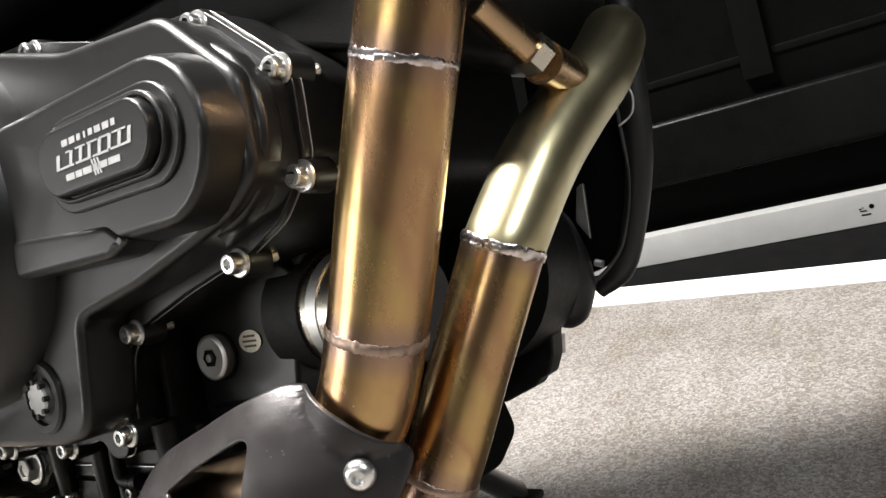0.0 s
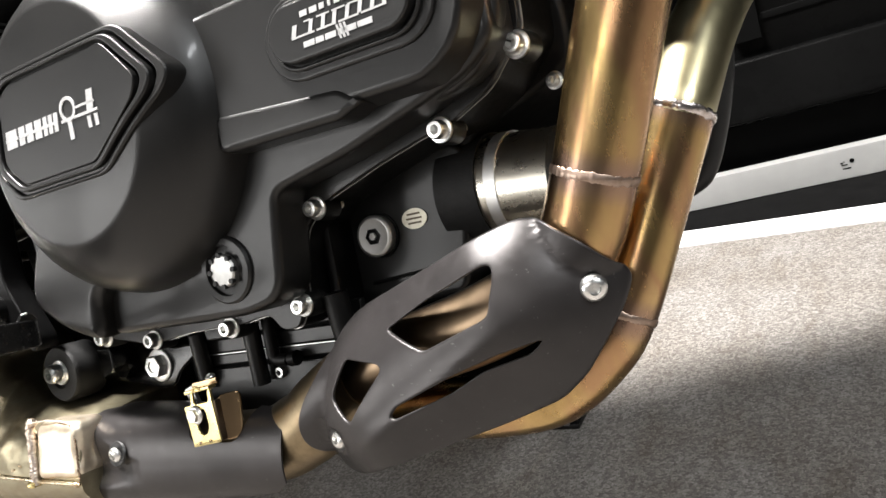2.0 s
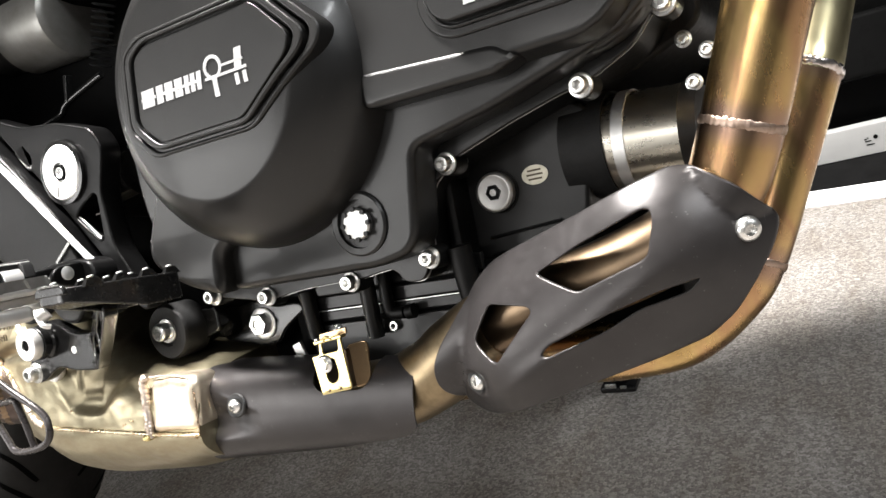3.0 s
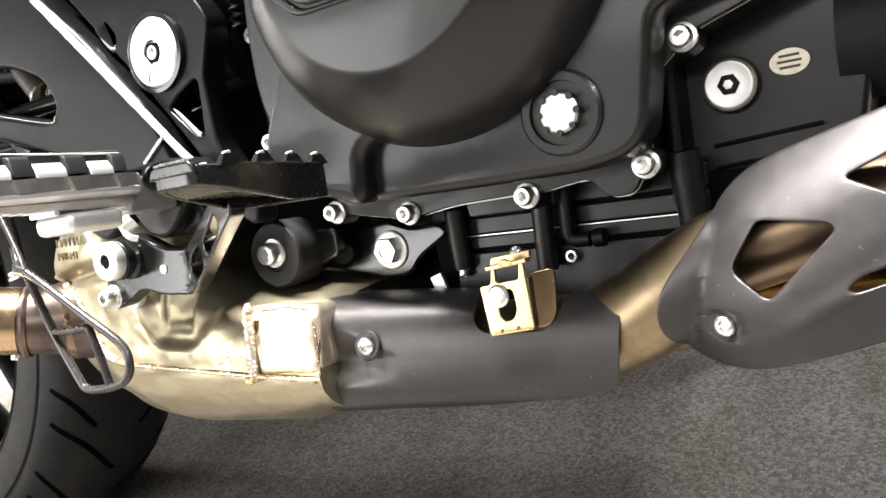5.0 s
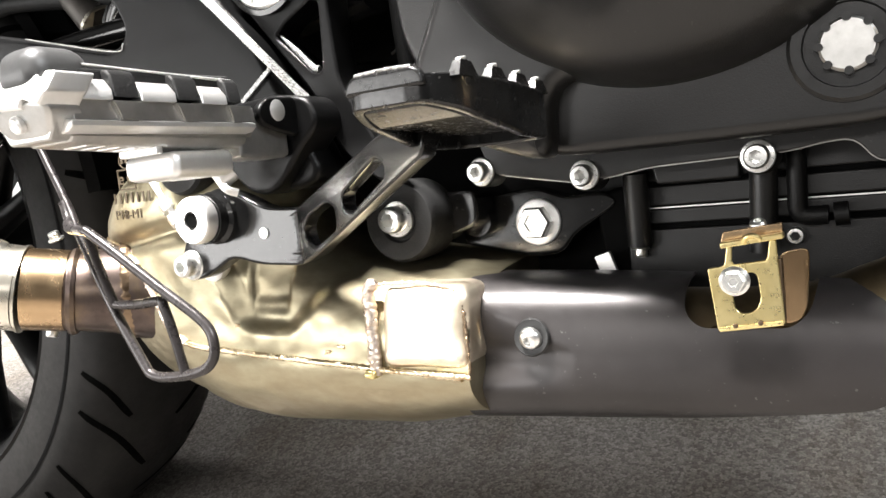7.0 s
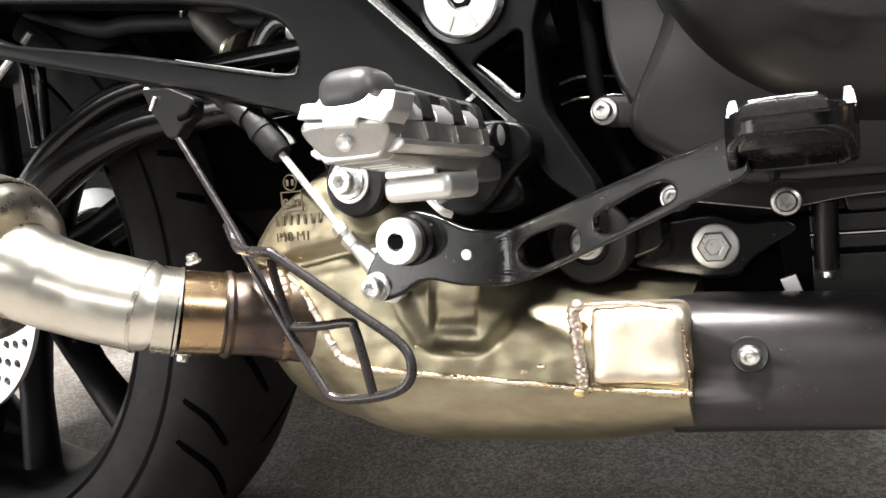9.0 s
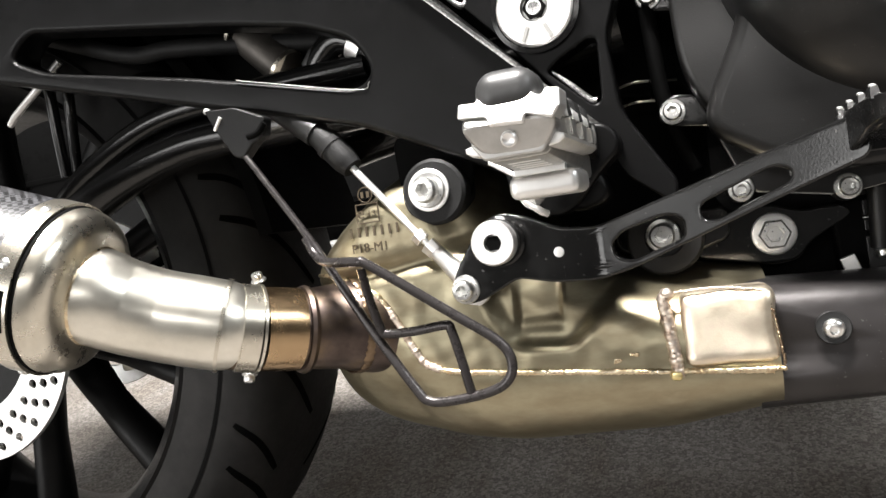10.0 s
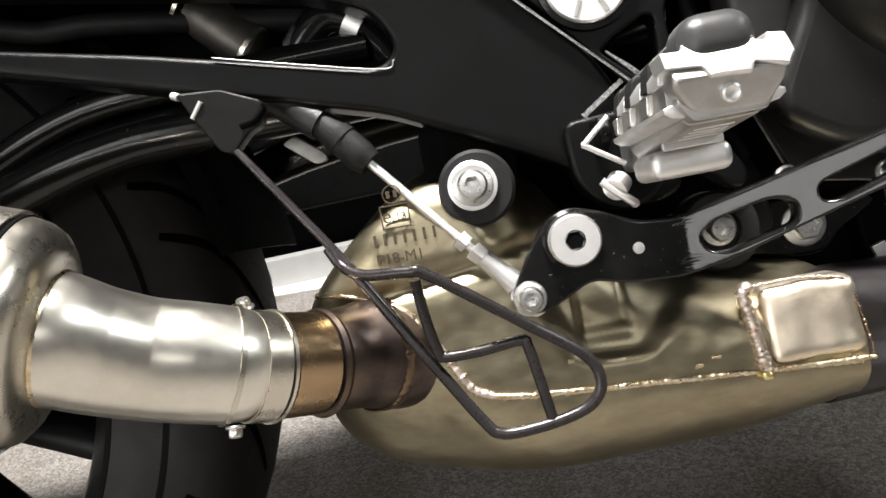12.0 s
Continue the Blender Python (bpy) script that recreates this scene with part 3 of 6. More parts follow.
def strokes(parent, x0, x1, z0, z1, y, widths, lean=0.15, mat=MARK):
    """A row of upright bars in place of lettering."""
    bm = bmesh.new()
    total, x = sum(abs(w) for w in widths), x0
    for w in widths:
        dx = (x1 - x0) * abs(w) / total
        if w > 0:
            o = lean * (z1 - z0)
            vs = [bm.verts.new((a, yy, b)) for yy in (y, y + 0.0006) for a, b in ((x, z0), (x + dx, z0), (x + dx + o, z1), (x + o, z1))]
            for q in ((0, 1, 2, 3), (7, 6, 5, 4), (0, 4, 5, 1), (1, 5, 6, 2), (2, 6, 7, 3), (3, 7, 4, 0)):
                bm.faces.new([vs[i] for i in q])
        x += dx
    return part("print_bar", bm, mat, parent)


strokes(badge, -0.092, -0.047, 0.5105, 0.5135, -0.0609, [3, -1, 3, -1, 2, -1.5, 1, -1.5, 2, -1, 3, -1, 3, -1, 2], 0.1)
strokes(badge, -0.100, -0.038, 0.5005, 0.5015, -0.0609, [6, -0.6, 5, -0.6, 5, -0.6, 6], 0.1)
strokes(badge, -0.100, -0.038, 0.5015, 0.5075, -0.0609, [1.2, -3.5, 1, -2.4, 1, -2, 1, -2.4, 1, -2.2, 1, -2.2, 1, -2, 1], 0.35)
strokes(badge, -0.090, -0.040, 0.5072, 0.5080, -0.0609, [2, -2, 4, -0.8, 4, -0.8, 4, -0.8, 5], 0.1)
strokes(badge, -0.093, -0.048, 0.4945, 0.4975, -0.0609, [4, -0.5, 3, -0.5, 4, -0.6, 2, -0.4, 4, -0.5, 5], 0.1)
strokes(badge, -0.069, -0.063, 0.4925, 0.5, -0.0609, [1, -0.8, 1.2, -0.8, 1], -0.2)

# round clutch housing
CX, CZ = -0.281, 0.497
dome = part("clutch_housing", lathe([(0.116, 0.01), (0.115, 0.028), (0.112, 0.042), (0.108, 0.053), (0.101, 0.063), (0.089, 0.0735), (0.078, 0.0805), (0.074, 0.0822), (0.05, 0.0842), (0, 0.085)], (CX, 0, CZ), seg=96), ENGINE, cover, "round satin black clutch housing")
HEX = [(-0.345, 0.532), (-0.328, 0.541), (-0.208, 0.541), (-0.178, 0.508), (-0.184, 0.495), (-0.238, 0.458), (-0.33, 0.458), (-0.352, 0.478)]


def grown(pts, k):
    cx, cz = sum(p[0] for p in pts) / len(pts), sum(p[1] for p in pts) / len(pts)
    return [(cx + (x - cx) * k, cz + (z - cz) * k) for x, z in pts]


def on_dome(lift):
    return lambda x, y, z: (x, y + lift * max(0.0, (math.hypot(x - CX, z - CZ) - 0.06) / 0.05) ** 2, z)


for k0, k1, y in ((1.0, 0.93, -0.0855), (0.90, 0.83, -0.0875)):
    part("emblem_rim", plate(rounded(grown(HEX, k0), 0.008), y, -0.066, [rounded(grown(HEX, k1), 0.007)], bevel=0.0014, fine=0.012, warp=on_dome(0.012)), ENGINE, dome)
emblem = part("emblem_plate", plate(rounded(grown(HEX, 0.80), 0.006), -0.0862, -0.07, bevel=0.001), ENGINE, dome, "raised emblem panel with a pale logo")
strokes(emblem, -0.329, -0.272, 0.492, 0.5035, -0.0868, [3, -0.6, 1.6, -0.5, 1.8, -0.5, 1.8, -0.5, 1.0, -0.4, 1.0, -0.4, 1.0], 0.12)
strokes(emblem, -0.329, -0.272, 0.4965, 0.4985, -0.0869, [3, -0.3, 2.2, -0.3, 2.2, -0.3, 3.6], 0.12)
part("logo_ring", lathe([(0.0078, 0.0861), (0.0078, 0.0869), (0.0056, 0.0869), (0.0056, 0.0861)], (-0.260, 0, 0.5025), seg=20), MARK, emblem, "pale round logo outline")
strokes(emblem, -0.268, -0.232, 0.4955, 0.4972, -0.0868, [1], 0)
strokes(emblem, -0.262, -0.258, 0.484, 0.4975, -0.0868, [1], 0)
strokes(emblem, -0.243, -0.233, 0.487, 0.494, -0.0868, [1, -1, 1], 0)
strokes(emblem, -0.242, -0.236, 0.497, 0.509, -0.0868, [1], 0.2)
strokes(emblem, -0.254, -0.234, 0.501, 0.5025, -0.0868, [1], 0)

# oil filler cap
boss = part("filler_boss", lathe([(0.023, -0.01), (0.022, 0.004), (0.0205, 0.0055), (0.0165, 0.0055), (0.016, 0.003), (0.011, 0.003)], (-0.212, -0.0285, 0.388)), ENGINE, cover)
part("filler_cap", lathe([(0.0105, 0.0), (0.0105, 0.006), (0.0095, 0.0072), (0, 0.0072)], (-0.212, -0.029, 0.388)), CASTALU, boss, "bright silver oil filler cap")
# dark pegs proud of the cap's rim, for the shade in its notches
for i in range(8):
    a = math.pi * i / 4
    part("notch", lathe([(0.0017, 0.034), (0.0017, 0.0374), (0, 0.0374)], seg=10), PLASTIC, boss).location = (-0.212 + 0.0102 * math.cos(a), 0, 0.388 + 0.0102 * math.sin(a))
for x, z in ((-0.196, 0.407), (-0.188, 0.409), (-0.185, 0.386), (-0.181, 0.385)):
    part("cast_mark", block(x - 0.0025, x + 0.0025, -0.0306, -0.029, z - 0.0015, z + 0.0015, 0.0003, turn=(0, -20, 0)), CASE, cover)

# rear lugs of the cover, black below the satin face
for x, y, z in ((-0.4242, -0.0125, 0.4063), (-0.4300, -0.0065, 0.4790)):
    lug = part("cover_lug", plate(rounded([(x - 0.0085, z - 0.006), (x - 0.0075, z + 0.006), (x + 0.002, z + 0.0105), (x + 0.026, z + 0.006), (x + 0.026, z - 0.013), (x + 0.003, z - 0.0095)], 0.004), y, y + 0.03, bevel=0.0016), GLOSS, cover, "black lug at the rear of the cover")
    screw_on(lug, x, y - 0.0005, z, SCREW, "cap_screw", 0, 20, 0)
# cover screws on their bosses
SCREWS = [(0.0, 0.476), (-0.055, 0.443), (-0.155, 0.416), (-0.181, 0.356), (-0.251, 0.348), (-0.333, 0.347), (-0.002, 0.527), (-0.053, 0.564), (-0.140, 0.571), (-0.207, 0.597), (-0.391, 0.354)]
for x, z in SCREWS:
    part("screw_boss", lathe([(0.0088, -0.012), (0.0084, 0.0015), (0.0074, 0.003), (0, 0.003)], (x, 0.0015, z), seg=24), ENGINE, cover)
    screw_on(cover, x, -0.0012, z, SCREW, "cap_screw", 0, random.uniform(0, 60), 0)
    part("screw_thread_end", lathe([(0.003, 0), (0.003, 0.006), (0.0022, 0.0072), (0, 0.0072)], (x, 0.0155, z), (0.55, 0.75, 0.1), 12), ZINC, cover)

# ---- exhaust ----
exhaust1 = part("header_pipe", tube([(0.098, -0.004, 0.58), (0.074, -0.005, 0.515), (0.052, -0.005, 0.458), (0.030, -0.005, 0.400), (0.014, -0.006, 0.366), (-0.006, -0.006, 0.349)],
                                    [0.0215, 0.0225, 0.0228, 0.0225, 0.0222, 0.0220], 40, 8), BRONZE, BIKE, "bronze heat-tinted front header pipe")
# the same pipe in darker brown, painted for the shade behind the shield
part("shielded_run", tube([(0.010, -0.006, 0.3615), (-0.012, -0.006, 0.345), (-0.05, -0.006, 0.331), (-0.10, -0.006, 0.319), (-0.15, -0.004, 0.304), (-0.175, -0.003, 0.289), (-0.20, -0.002, 0.274), (-0.25, 0.0, 0.262), (-0.40, 0.0, 0.262)],
                          [0.0215, 0.0222, 0.0222, 0.0222, 0.0225, 0.0240, 0.0245, 0.025, 0.028], 40, 8), BURNTSHADE, exhaust1, "darker brown run, for the shade behind the heat shield")
LOWER = [(0.0615, 0.0615, 0.427), (0.040, 0.047, 0.3745), (0.0172, 0.0353, 0.322), (-0.002, 0.033, 0.2985), (-0.030, 0.031, 0.2800), (-0.067, 0.029, 0.2745), (-0.12, 0.026, 0.2745), (-0.18, 0.022, 0.270), (-0.24, 0.018, 0.263)]
UPPER = [(0.066, 0.235, 0.548), (0.086, 0.190, 0.536), (0.088, 0.152, 0.512), (0.080, 0.122, 0.490), (0.0715, 0.092, 0.464), (0.0615, 0.0615, 0.427), (0.0593, 0.0602, 0.4215)]
exhaust2 = part("header_pipe", tube(LOWER, [0.0205, 0.0200, 0.0196, 0.0195, 0.0195, 0.0195, 0.0195, 0.0195, 0.02], 40, 10), BRONZE, BIKE, "bronze heat-tinted second header pipe")
# paler than the lower pipe, in part for the light on this bend
part("upper_bend", tube(UPPER, [0.0195, 0.0195, 0.0200, 0.0205, 0.0207, 0.0203, 0.0170], 40, 10), PALEGOLD, exhaust2, "upper bend in a paler straw tone, partly for reflected light")


part("collector", tube([(-0.138, -0.005, 0.308), (-0.15, -0.004, 0.304), (-0.175, -0.003, 0.289), (-0.20, -0.002, 0.274), (-0.25, 0.0, 0.262), (-0.40, 0.0, 0.262)], [0.0231, 0.0234, 0.0250, 0.0256, 0.0260, 0.0292], 40), COLLECTOR, exhaust1, "dull brown collector pipe")


def weld(parent, centre, way, r, mat=WELD, bead=0.0014):
    """An uneven ring of weld round a pipe."""
    bm = bmesh.new()
    q = Vector(way).to_track_quat("Z", "Y")
    n, k = 160, 8
    rings = []
    for i in range(n):
        a = 2 * math.pi * i / n
        wob = 0.0007 * noise.noise((centre[0] * 90 + 3 * math.cos(a), 3 * math.sin(a), centre[2] * 70))
        b = bead * (0.75 + 0.3 * noise.noise((9 * math.cos(a), 9 * math.sin(a), centre[2] * 50)) + 0.07 * math.sin(46 * a) ** 2 + 0.2 * noise.noise((25 * math.cos(a), 25 * math.sin(a), centre[0] * 50)))
        rings.append([bm.verts.new(Vector(centre) + q @ Vector(((r + 0.55 * b * math.cos(c)) * math.cos(a), (r + 0.55 * b * math.cos(c)) * math.sin(a), wob + 1.7 * b * math.sin(c)))) for c in [2 * math.pi * j / k for j in range(k)]])
    for i in range(n):
        a, b = rings[i], rings[(i + 1) % n]
        for j in range(k):
            bm.faces.new((a[j], a[(j + 1) % k], b[(j + 1) % k], b[j]))
    bmesh.ops.recalc_face_normals(bm, faces=bm.faces)
    return part("weld", bm, mat, parent, "", 60)


weld(exhaust1, (0.0715, -0.005, 0.509), (0.37, 0, 0.93), 0.0222, WELD, 0.0018)
weld(exhaust1, (0.030, -0.005, 0.400), (0.36, 0, 0.93), 0.0223, PINKWELD, 0.0020)
weld(exhaust2, (0.0615, 0.0615, 0.427), (0.40, 0.2, 0.88), 0.0206, WELD, 0.002)
weld(exhaust2, (0.0172, 0.0353, 0.322), (0.42, 0.2, 0.88), 0.0196, PINKWELD, 0.0016)
# oxygen sensor on the second pipe
part("sensor_boss", tube([(0.085, 0.130, 0.505), (0.0865, 0.089, 0.5125)], 0.0112, 20, smooth=False), COPPER, exhaust2, "copper-brown sensor boss")
part("sensor_nut", lathe([(0.0, 0), (0.0105, 0.0005), (0.0105, 0.009), (0, 0.0095)], (0.0865, 0.088, 0.513), (-0.25, -0.75, 0.6), seg=6), STEEL, exhaust2, "steel hexagon of the oxygen sensor", 20)
part("sensor_body", tube([(0.084, 0.082, 0.518), (0.076, 0.054, 0.540)], 0.0082, 20, smooth=False), COPPER, exhaust2, "brown oxygen sensor body")

# perforated front shield
U = Vector((0.86, 0.51))


PIPE_LINE = [(0.074, 0.515), (0.030, 0.400), (0.014, 0.366), (-0.012, 0.345), (-0.05, 0.331), (-0.10, 0.319), (-0.15, 0.304), (-0.175, 0.289), (-0.20, 0.274)]


def off_pipe(x, z):
    """Way from the first header pipe's middle line, seen from the side."""
    p, least = Vector((x, z)), 1.0
    for a, b in zip(PIPE_LINE, PIPE_LINE[1:]):
        a, w = Vector(a), Vector(b) - Vector(a)
        u = min(1.0, max(0.0, (p - a).dot(w) / w.length_squared))
        least = min(least, (p - a - u * w).length)
    return least


def shield_bow(x, y, z):
    """The shield is bowed across, rolled back at its front and drawn in round the collector at its rear."""
    d = -(x + 0.07) * U.y + (z - 0.315) * U.x
    e = (x + 0.07) * U.x + (z - 0.315) * U.y
    bow = 0.022 * (d / 0.045) ** 2 * (1 if d > 0 else 0.9)
    bow += 0.018 * max(0.0, (e - 0.055) / 0.04) ** 2 + 0.020 * max(0.0, (-0.04 - e) / 0.05) ** 2
    # ribs pressed out between the openings
    swell = 0.0022 * math.exp(-((d + 0.012) / 0.006) ** 2) * math.exp(-((e + 0.005) / 0.06) ** 4)
    dimple = 0.0042 * math.exp(-(math.hypot(x + 0.1435, z - 0.2765) / 0.0075) ** 6)
    room = 0.0275 ** 2 - off_pipe(x, z) ** 2
    out = min(-0.052 + bow, -0.0055 - math.sqrt(room)) if room > 0 else min(-0.052 + bow, -0.007)
    return x, y + 0.052 + out - swell + dimple, z


SHIELD_EDGE = [(-0.0055, 0.386), (0.006, 0.3835), (0.0256, 0.3695), (0.0382, 0.3535), (0.0411, 0.3467), (0.0365, 0.3337), (0.0253, 0.3166), (0.014, 0.3024), (-0.0022, 0.290), (-0.0303, 0.2812), (-0.0639, 0.2728), (-0.1071, 0.2610), (-0.1206, 0.2570), (-0.135, 0.2540),
               (-0.150, 0.2545), (-0.1655, 0.2590), (-0.1745, 0.2690), (-0.1765, 0.280), (-0.1745, 0.290), (-0.168, 0.301), (-0.1557, 0.3155), (-0.1480, 0.3270), (-0.1413, 0.3380), (-0.1306, 0.3475), (-0.118, 0.3525), (-0.0669, 0.3672), (-0.0192, 0.3823)]
OPENINGS = [[(-0.0885, 0.3392), (-0.0602, 0.3519), (-0.0208, 0.3658), (-0.0163, 0.3648), (-0.0158, 0.3586), (-0.020, 0.3422), (-0.024, 0.3393), (-0.0621, 0.3268)],
            [(-0.0905, 0.2934), (-0.0855, 0.2985), (-0.0472, 0.3130), (-0.020, 0.3212), (0.0030, 0.3256), (-0.0050, 0.3190), (-0.0309, 0.3132), (-0.0522, 0.3030), (-0.0871, 0.2920)],
            [(-0.1245, 0.3245), (-0.0955, 0.3218), (-0.0925, 0.3187), (-0.1200, 0.2908), (-0.1235, 0.2912), (-0.1362, 0.3020), (-0.1360, 0.3060)]]
shield = part("front_heat_shield", plate(rounded(SHIELD_EDGE, 0.006), -0.0535, -0.0505, [rounded(h, 0.0035) for h in OPENINGS], bevel=0.0012, fine=0.004, warp=shield_bow), SHIELD, BIKE, "charcoal grey perforated exhaust heat shield", 60)


def on_shield(x, z):
    return shield_bow(x, -0.0535, z)[1]


screw_on(shield, 0.0265, on_shield(0.0265, 0.3455) - 0.0004, 0.3455, BUTTON, "button_screw", rx=8, rz=28, s=1.2)
screw_on(shield, -0.1435, on_shield(-0.1435, 0.2765) - 0.0006, 0.2765, BUTTON, "button_screw", rx=-8, rz=-12, s=0.95)
# dark ring painted for the shade in the pressed dimple
part("dimple", lathe([(0.0088, -0.0004), (0.0082, 0.0005), (0.006, 0.0005)], (-0.1435, on_shield(-0.1435, 0.2765), 0.2765), (-0.15, -1, -0.1)), PLASTIC, shield)


# sleeve shield round the collector
def notch(x, z):
    """Way from the edge of the rounded notch in the sleeve, negative inside it."""
    r, left, right, low = 0.011, -0.2822, -0.2315 + 0.25 * max(0.0, z - 0.279), 0.2752
    cx, hx = (left + right) / 2, (right - left) / 2
    qx, qz = abs(x - cx) - hx + r, low + r - z
    return min(max(qx, qz), 0.0) + math.hypot(max(qx, 0.0), max(qz, 0.0)) - r


def sleeve():
    bm = bmesh.new()
    nx, na = 130, 70

    def spot(i, j):
        u = i / nx
        low = -80 + 44 * u + 9 * max(0.0, (u - 0.93) / 0.07) ** 2
        a = radians(low + (120 - 58 * u - low) * j / na)
        r = 0.0390 - 0.0060 * u + 0.003 * max(0, -math.sin(a)) * (1 - u) 
        square = (math.cos(a) ** 4 + math.sin(a) ** 4) ** -0.13
        x, z = -0.396 + 0.197 * u + 0.004 * math.sin(a) * u, 0.2615 + r * square * 0.97 * math.sin(a)
        # the rear end is flattened to catch light in a wedge down to the screw
        fade = min(1.0, max(0.0, (z - 0.243) / 0.014))
        flat = 0.15 * fade * fade * (3 - 2 * fade) * max(0.0, min(-0.334, -0.384 + (0.287 - z) * 2.2) - x)
        return Vector((x, 0.001 - r * square * math.cos(a) * 0.96 - 0.003 * (1 - u) ** 4 + (flat if math.cos(a) > 0 else 0.0), z))

    def cut(i, j):
        p = spot(i, j)
        return notch(p.x, p.z) if p.y < 0.012 and p.z > 0.262 else 1.0

    grid = [[bm.verts.new(spot(i, j)) for j in range(na + 1)] for i in range(nx + 1)]
    for i in range(nx):
        for j in range(na):
            if cut(i + 0.5, j + 0.5) > 0:
                bm.faces.new((grid[i][j], grid[i + 1][j], grid[i + 1][j + 1], grid[i][j + 1]))
    for i in range(1, nx):
        for j in range(1, na):
            v = grid[i][j]
            if v.link_faces and len(v.link_faces) < 4 and v.co.y < 0.010:
                a, b = float(i), float(j)
                for _ in range(4):
                    d = cut(a, b)
                    ga, gb = (cut(a + 0.2, b) - cut(a - 0.2, b)) / 0.4, (cut(a, b + 0.2) - cut(a, b - 0.2)) / 0.4
                    k = d / max(1e-9, ga * ga + gb * gb)
                    a, b = a - max(-0.7, min(0.7, k * ga)), b - max(-0.7, min(0.7, k * gb))
                v.co = spot(a, b)
    bmesh.ops.delete(bm, geom=[v for v in bm.verts if not v.link_faces], context="VERTS")
    bmesh.ops.recalc_face_normals(bm, faces=bm.faces)
    bmesh.ops.solidify(bm, geom=bm.faces[:], thickness=0.0014)
    return bm


sleeve_shield = part("sleeve_heat_shield", sleeve(), SHIELD, BIKE, "charcoal half-round shield on the collector")
screw_on(sleeve_shield, -0.3545, -0.0375, 0.271, BUTTON, "button_screw", rx=12)
# black ring for the shade in the screw's recess
part("recess_shade_ring", lathe([(0.0095, 0), (0.0088, 0.0012), (0.006, 0.0006)], (-0.3545, -0.0365, 0.271), (0, -1, 0.2)), PLASTIC, sleeve_shield)
# yellow-plated bracket
def wing_in(x, y, z):
    """The wing is bent back towards the pipe."""
    return x, y + max(0.0, x + 0.2412) * 0.9, z


gold = part("mounting_bracket", plate(rounded([(-0.2691, 0.303), (-0.2621, 0.3038), (-0.2606, 0.3125), (-0.2584, 0.3127), (-0.2589, 0.3042), (-0.2451, 0.3057), (-0.2438, 0.3142), (-0.2412, 0.3144), (-0.2410, 0.3059), (-0.2395, 0.2789), (-0.2663, 0.2756)], 0.0016), -0.0395, -0.0375,
                                      [rounded([(-0.2593, 0.2996), (-0.2495, 0.3012), (-0.2483, 0.2891), (-0.2511, 0.2840), (-0.2563, 0.2831), (-0.2590, 0.2859)], 0.003)], 0.0005), GOLD, BIKE, "yellow zinc-plated mounting bracket")
part("bracket_bar", plate(rounded([(-0.2629, 0.3139), (-0.2383, 0.3170), (-0.2380, 0.3147), (-0.2626, 0.3115)], 0.0006), -0.0425, -0.0360, bevel=0.0006), GOLD, gold)
part("bracket_curl", tube([(-0.2536, -0.0418, 0.3133), (-0.2524, -0.0428, 0.3157), (-0.2500, -0.0432, 0.3165), (-0.2477, -0.0428, 0.3157), (-0.2470, -0.0418, 0.3141)], 0.0011, 10), GOLD, gold)
part("bracket_fold", plate(rounded([(-0.2627, 0.3178), (-0.2390, 0.3206), (-0.2390, 0.3162), (-0.2639, 0.3132)], 0.001), -0.0345, -0.0325, bevel=0.0005), COPPER, gold, "darker brown fold")
# browner than the bracket, to paint the shade on the turned-back wing
part("bracket_wing", plate(rounded([(-0.2412, 0.3081), (-0.2302, 0.3089), (-0.2318, 0.2825), (-0.2344, 0.2783), (-0.2405, 0.2775)], 0.004), -0.0350, -0.0330, bevel=0.0006, fine=0.003, warp=wing_in), COPPER, gold, "side wing, browned for its shaded side")
part("bracket_web", block(-0.2412, -0.2396, -0.0385, -0.026, 0.279, 0.306, 0.0005), BURNTSHADE, gold)
part("bracket_base", block(-0.272, -0.234, -0.030, -0.012, 0.272, 0.2745, 0.001), COPPER, gold)
part("bracket_lip", tube([(-0.2655, -0.0392, 0.2764), (-0.2405, -0.0392, 0.2794)], 0.0011, 8), GOLD, gold)
for x, z in ((-0.2590, 0.2782), (-0.2490, 0.2795)):
    part("bracket_rivet", lathe([(0.0012, 0), (0.0010, 0.0009), (0, 0.0011)], (x, -0.0395, z), seg=10), BURNTSHADE, gold)
screw_on(gold, -0.2582, -0.0397, 0.2975, HEXBOLT, "flange_bolt", s=0.6)
screw_on(gold, -0.2490, -0.030, 0.3195, BUTTON, "button_screw", rx=-60, s=0.6)

# silencer chamber of pressed sheet
XB = [(-0.694, 0.290), (-0.692, 0.262), (-0.683, 0.239), (-0.665, 0.2235), (-0.639, 0.2115), (-0.59, 0.2015), (-0.545, 0.1975), (-0.446, 0.2035), (-0.384, 0.218)]
XT = [(-0.694, 0.312), (-0.690, 0.326), (-0.667, 0.350), (-0.6495, 0.3665), (-0.630, 0.383), (-0.6116, 0.3970), (-0.5906, 0.4055), (-0.570, 0.408), (-0.550, 0.400), (-0.530, 0.372), (-0.512, 0.347), (-0.49, 0.329), (-0.46, 0.314), (-0.40, 0.305), (-0.384, 0.302)]
XS = [(-0.694, 0.298), (-0.68, 0.312), (-0.65, 0.322), (-0.622, 0.318), (-0.604, 0.296), (-0.590, 0.270), (-0.565, 0.264), (-0.54, 0.262), (-0.384, 0.252)]


def at_x(table, x):
    """The table's value at x, with its corners eased."""
    near = np.linspace(-0.014, 0.014, 9) * min(1.0, max(0.0, (x + 0.694) / 0.03))
    return float(np.mean(np.interp(x + near, [p[0] for p in table], [p[1] for p in table])))


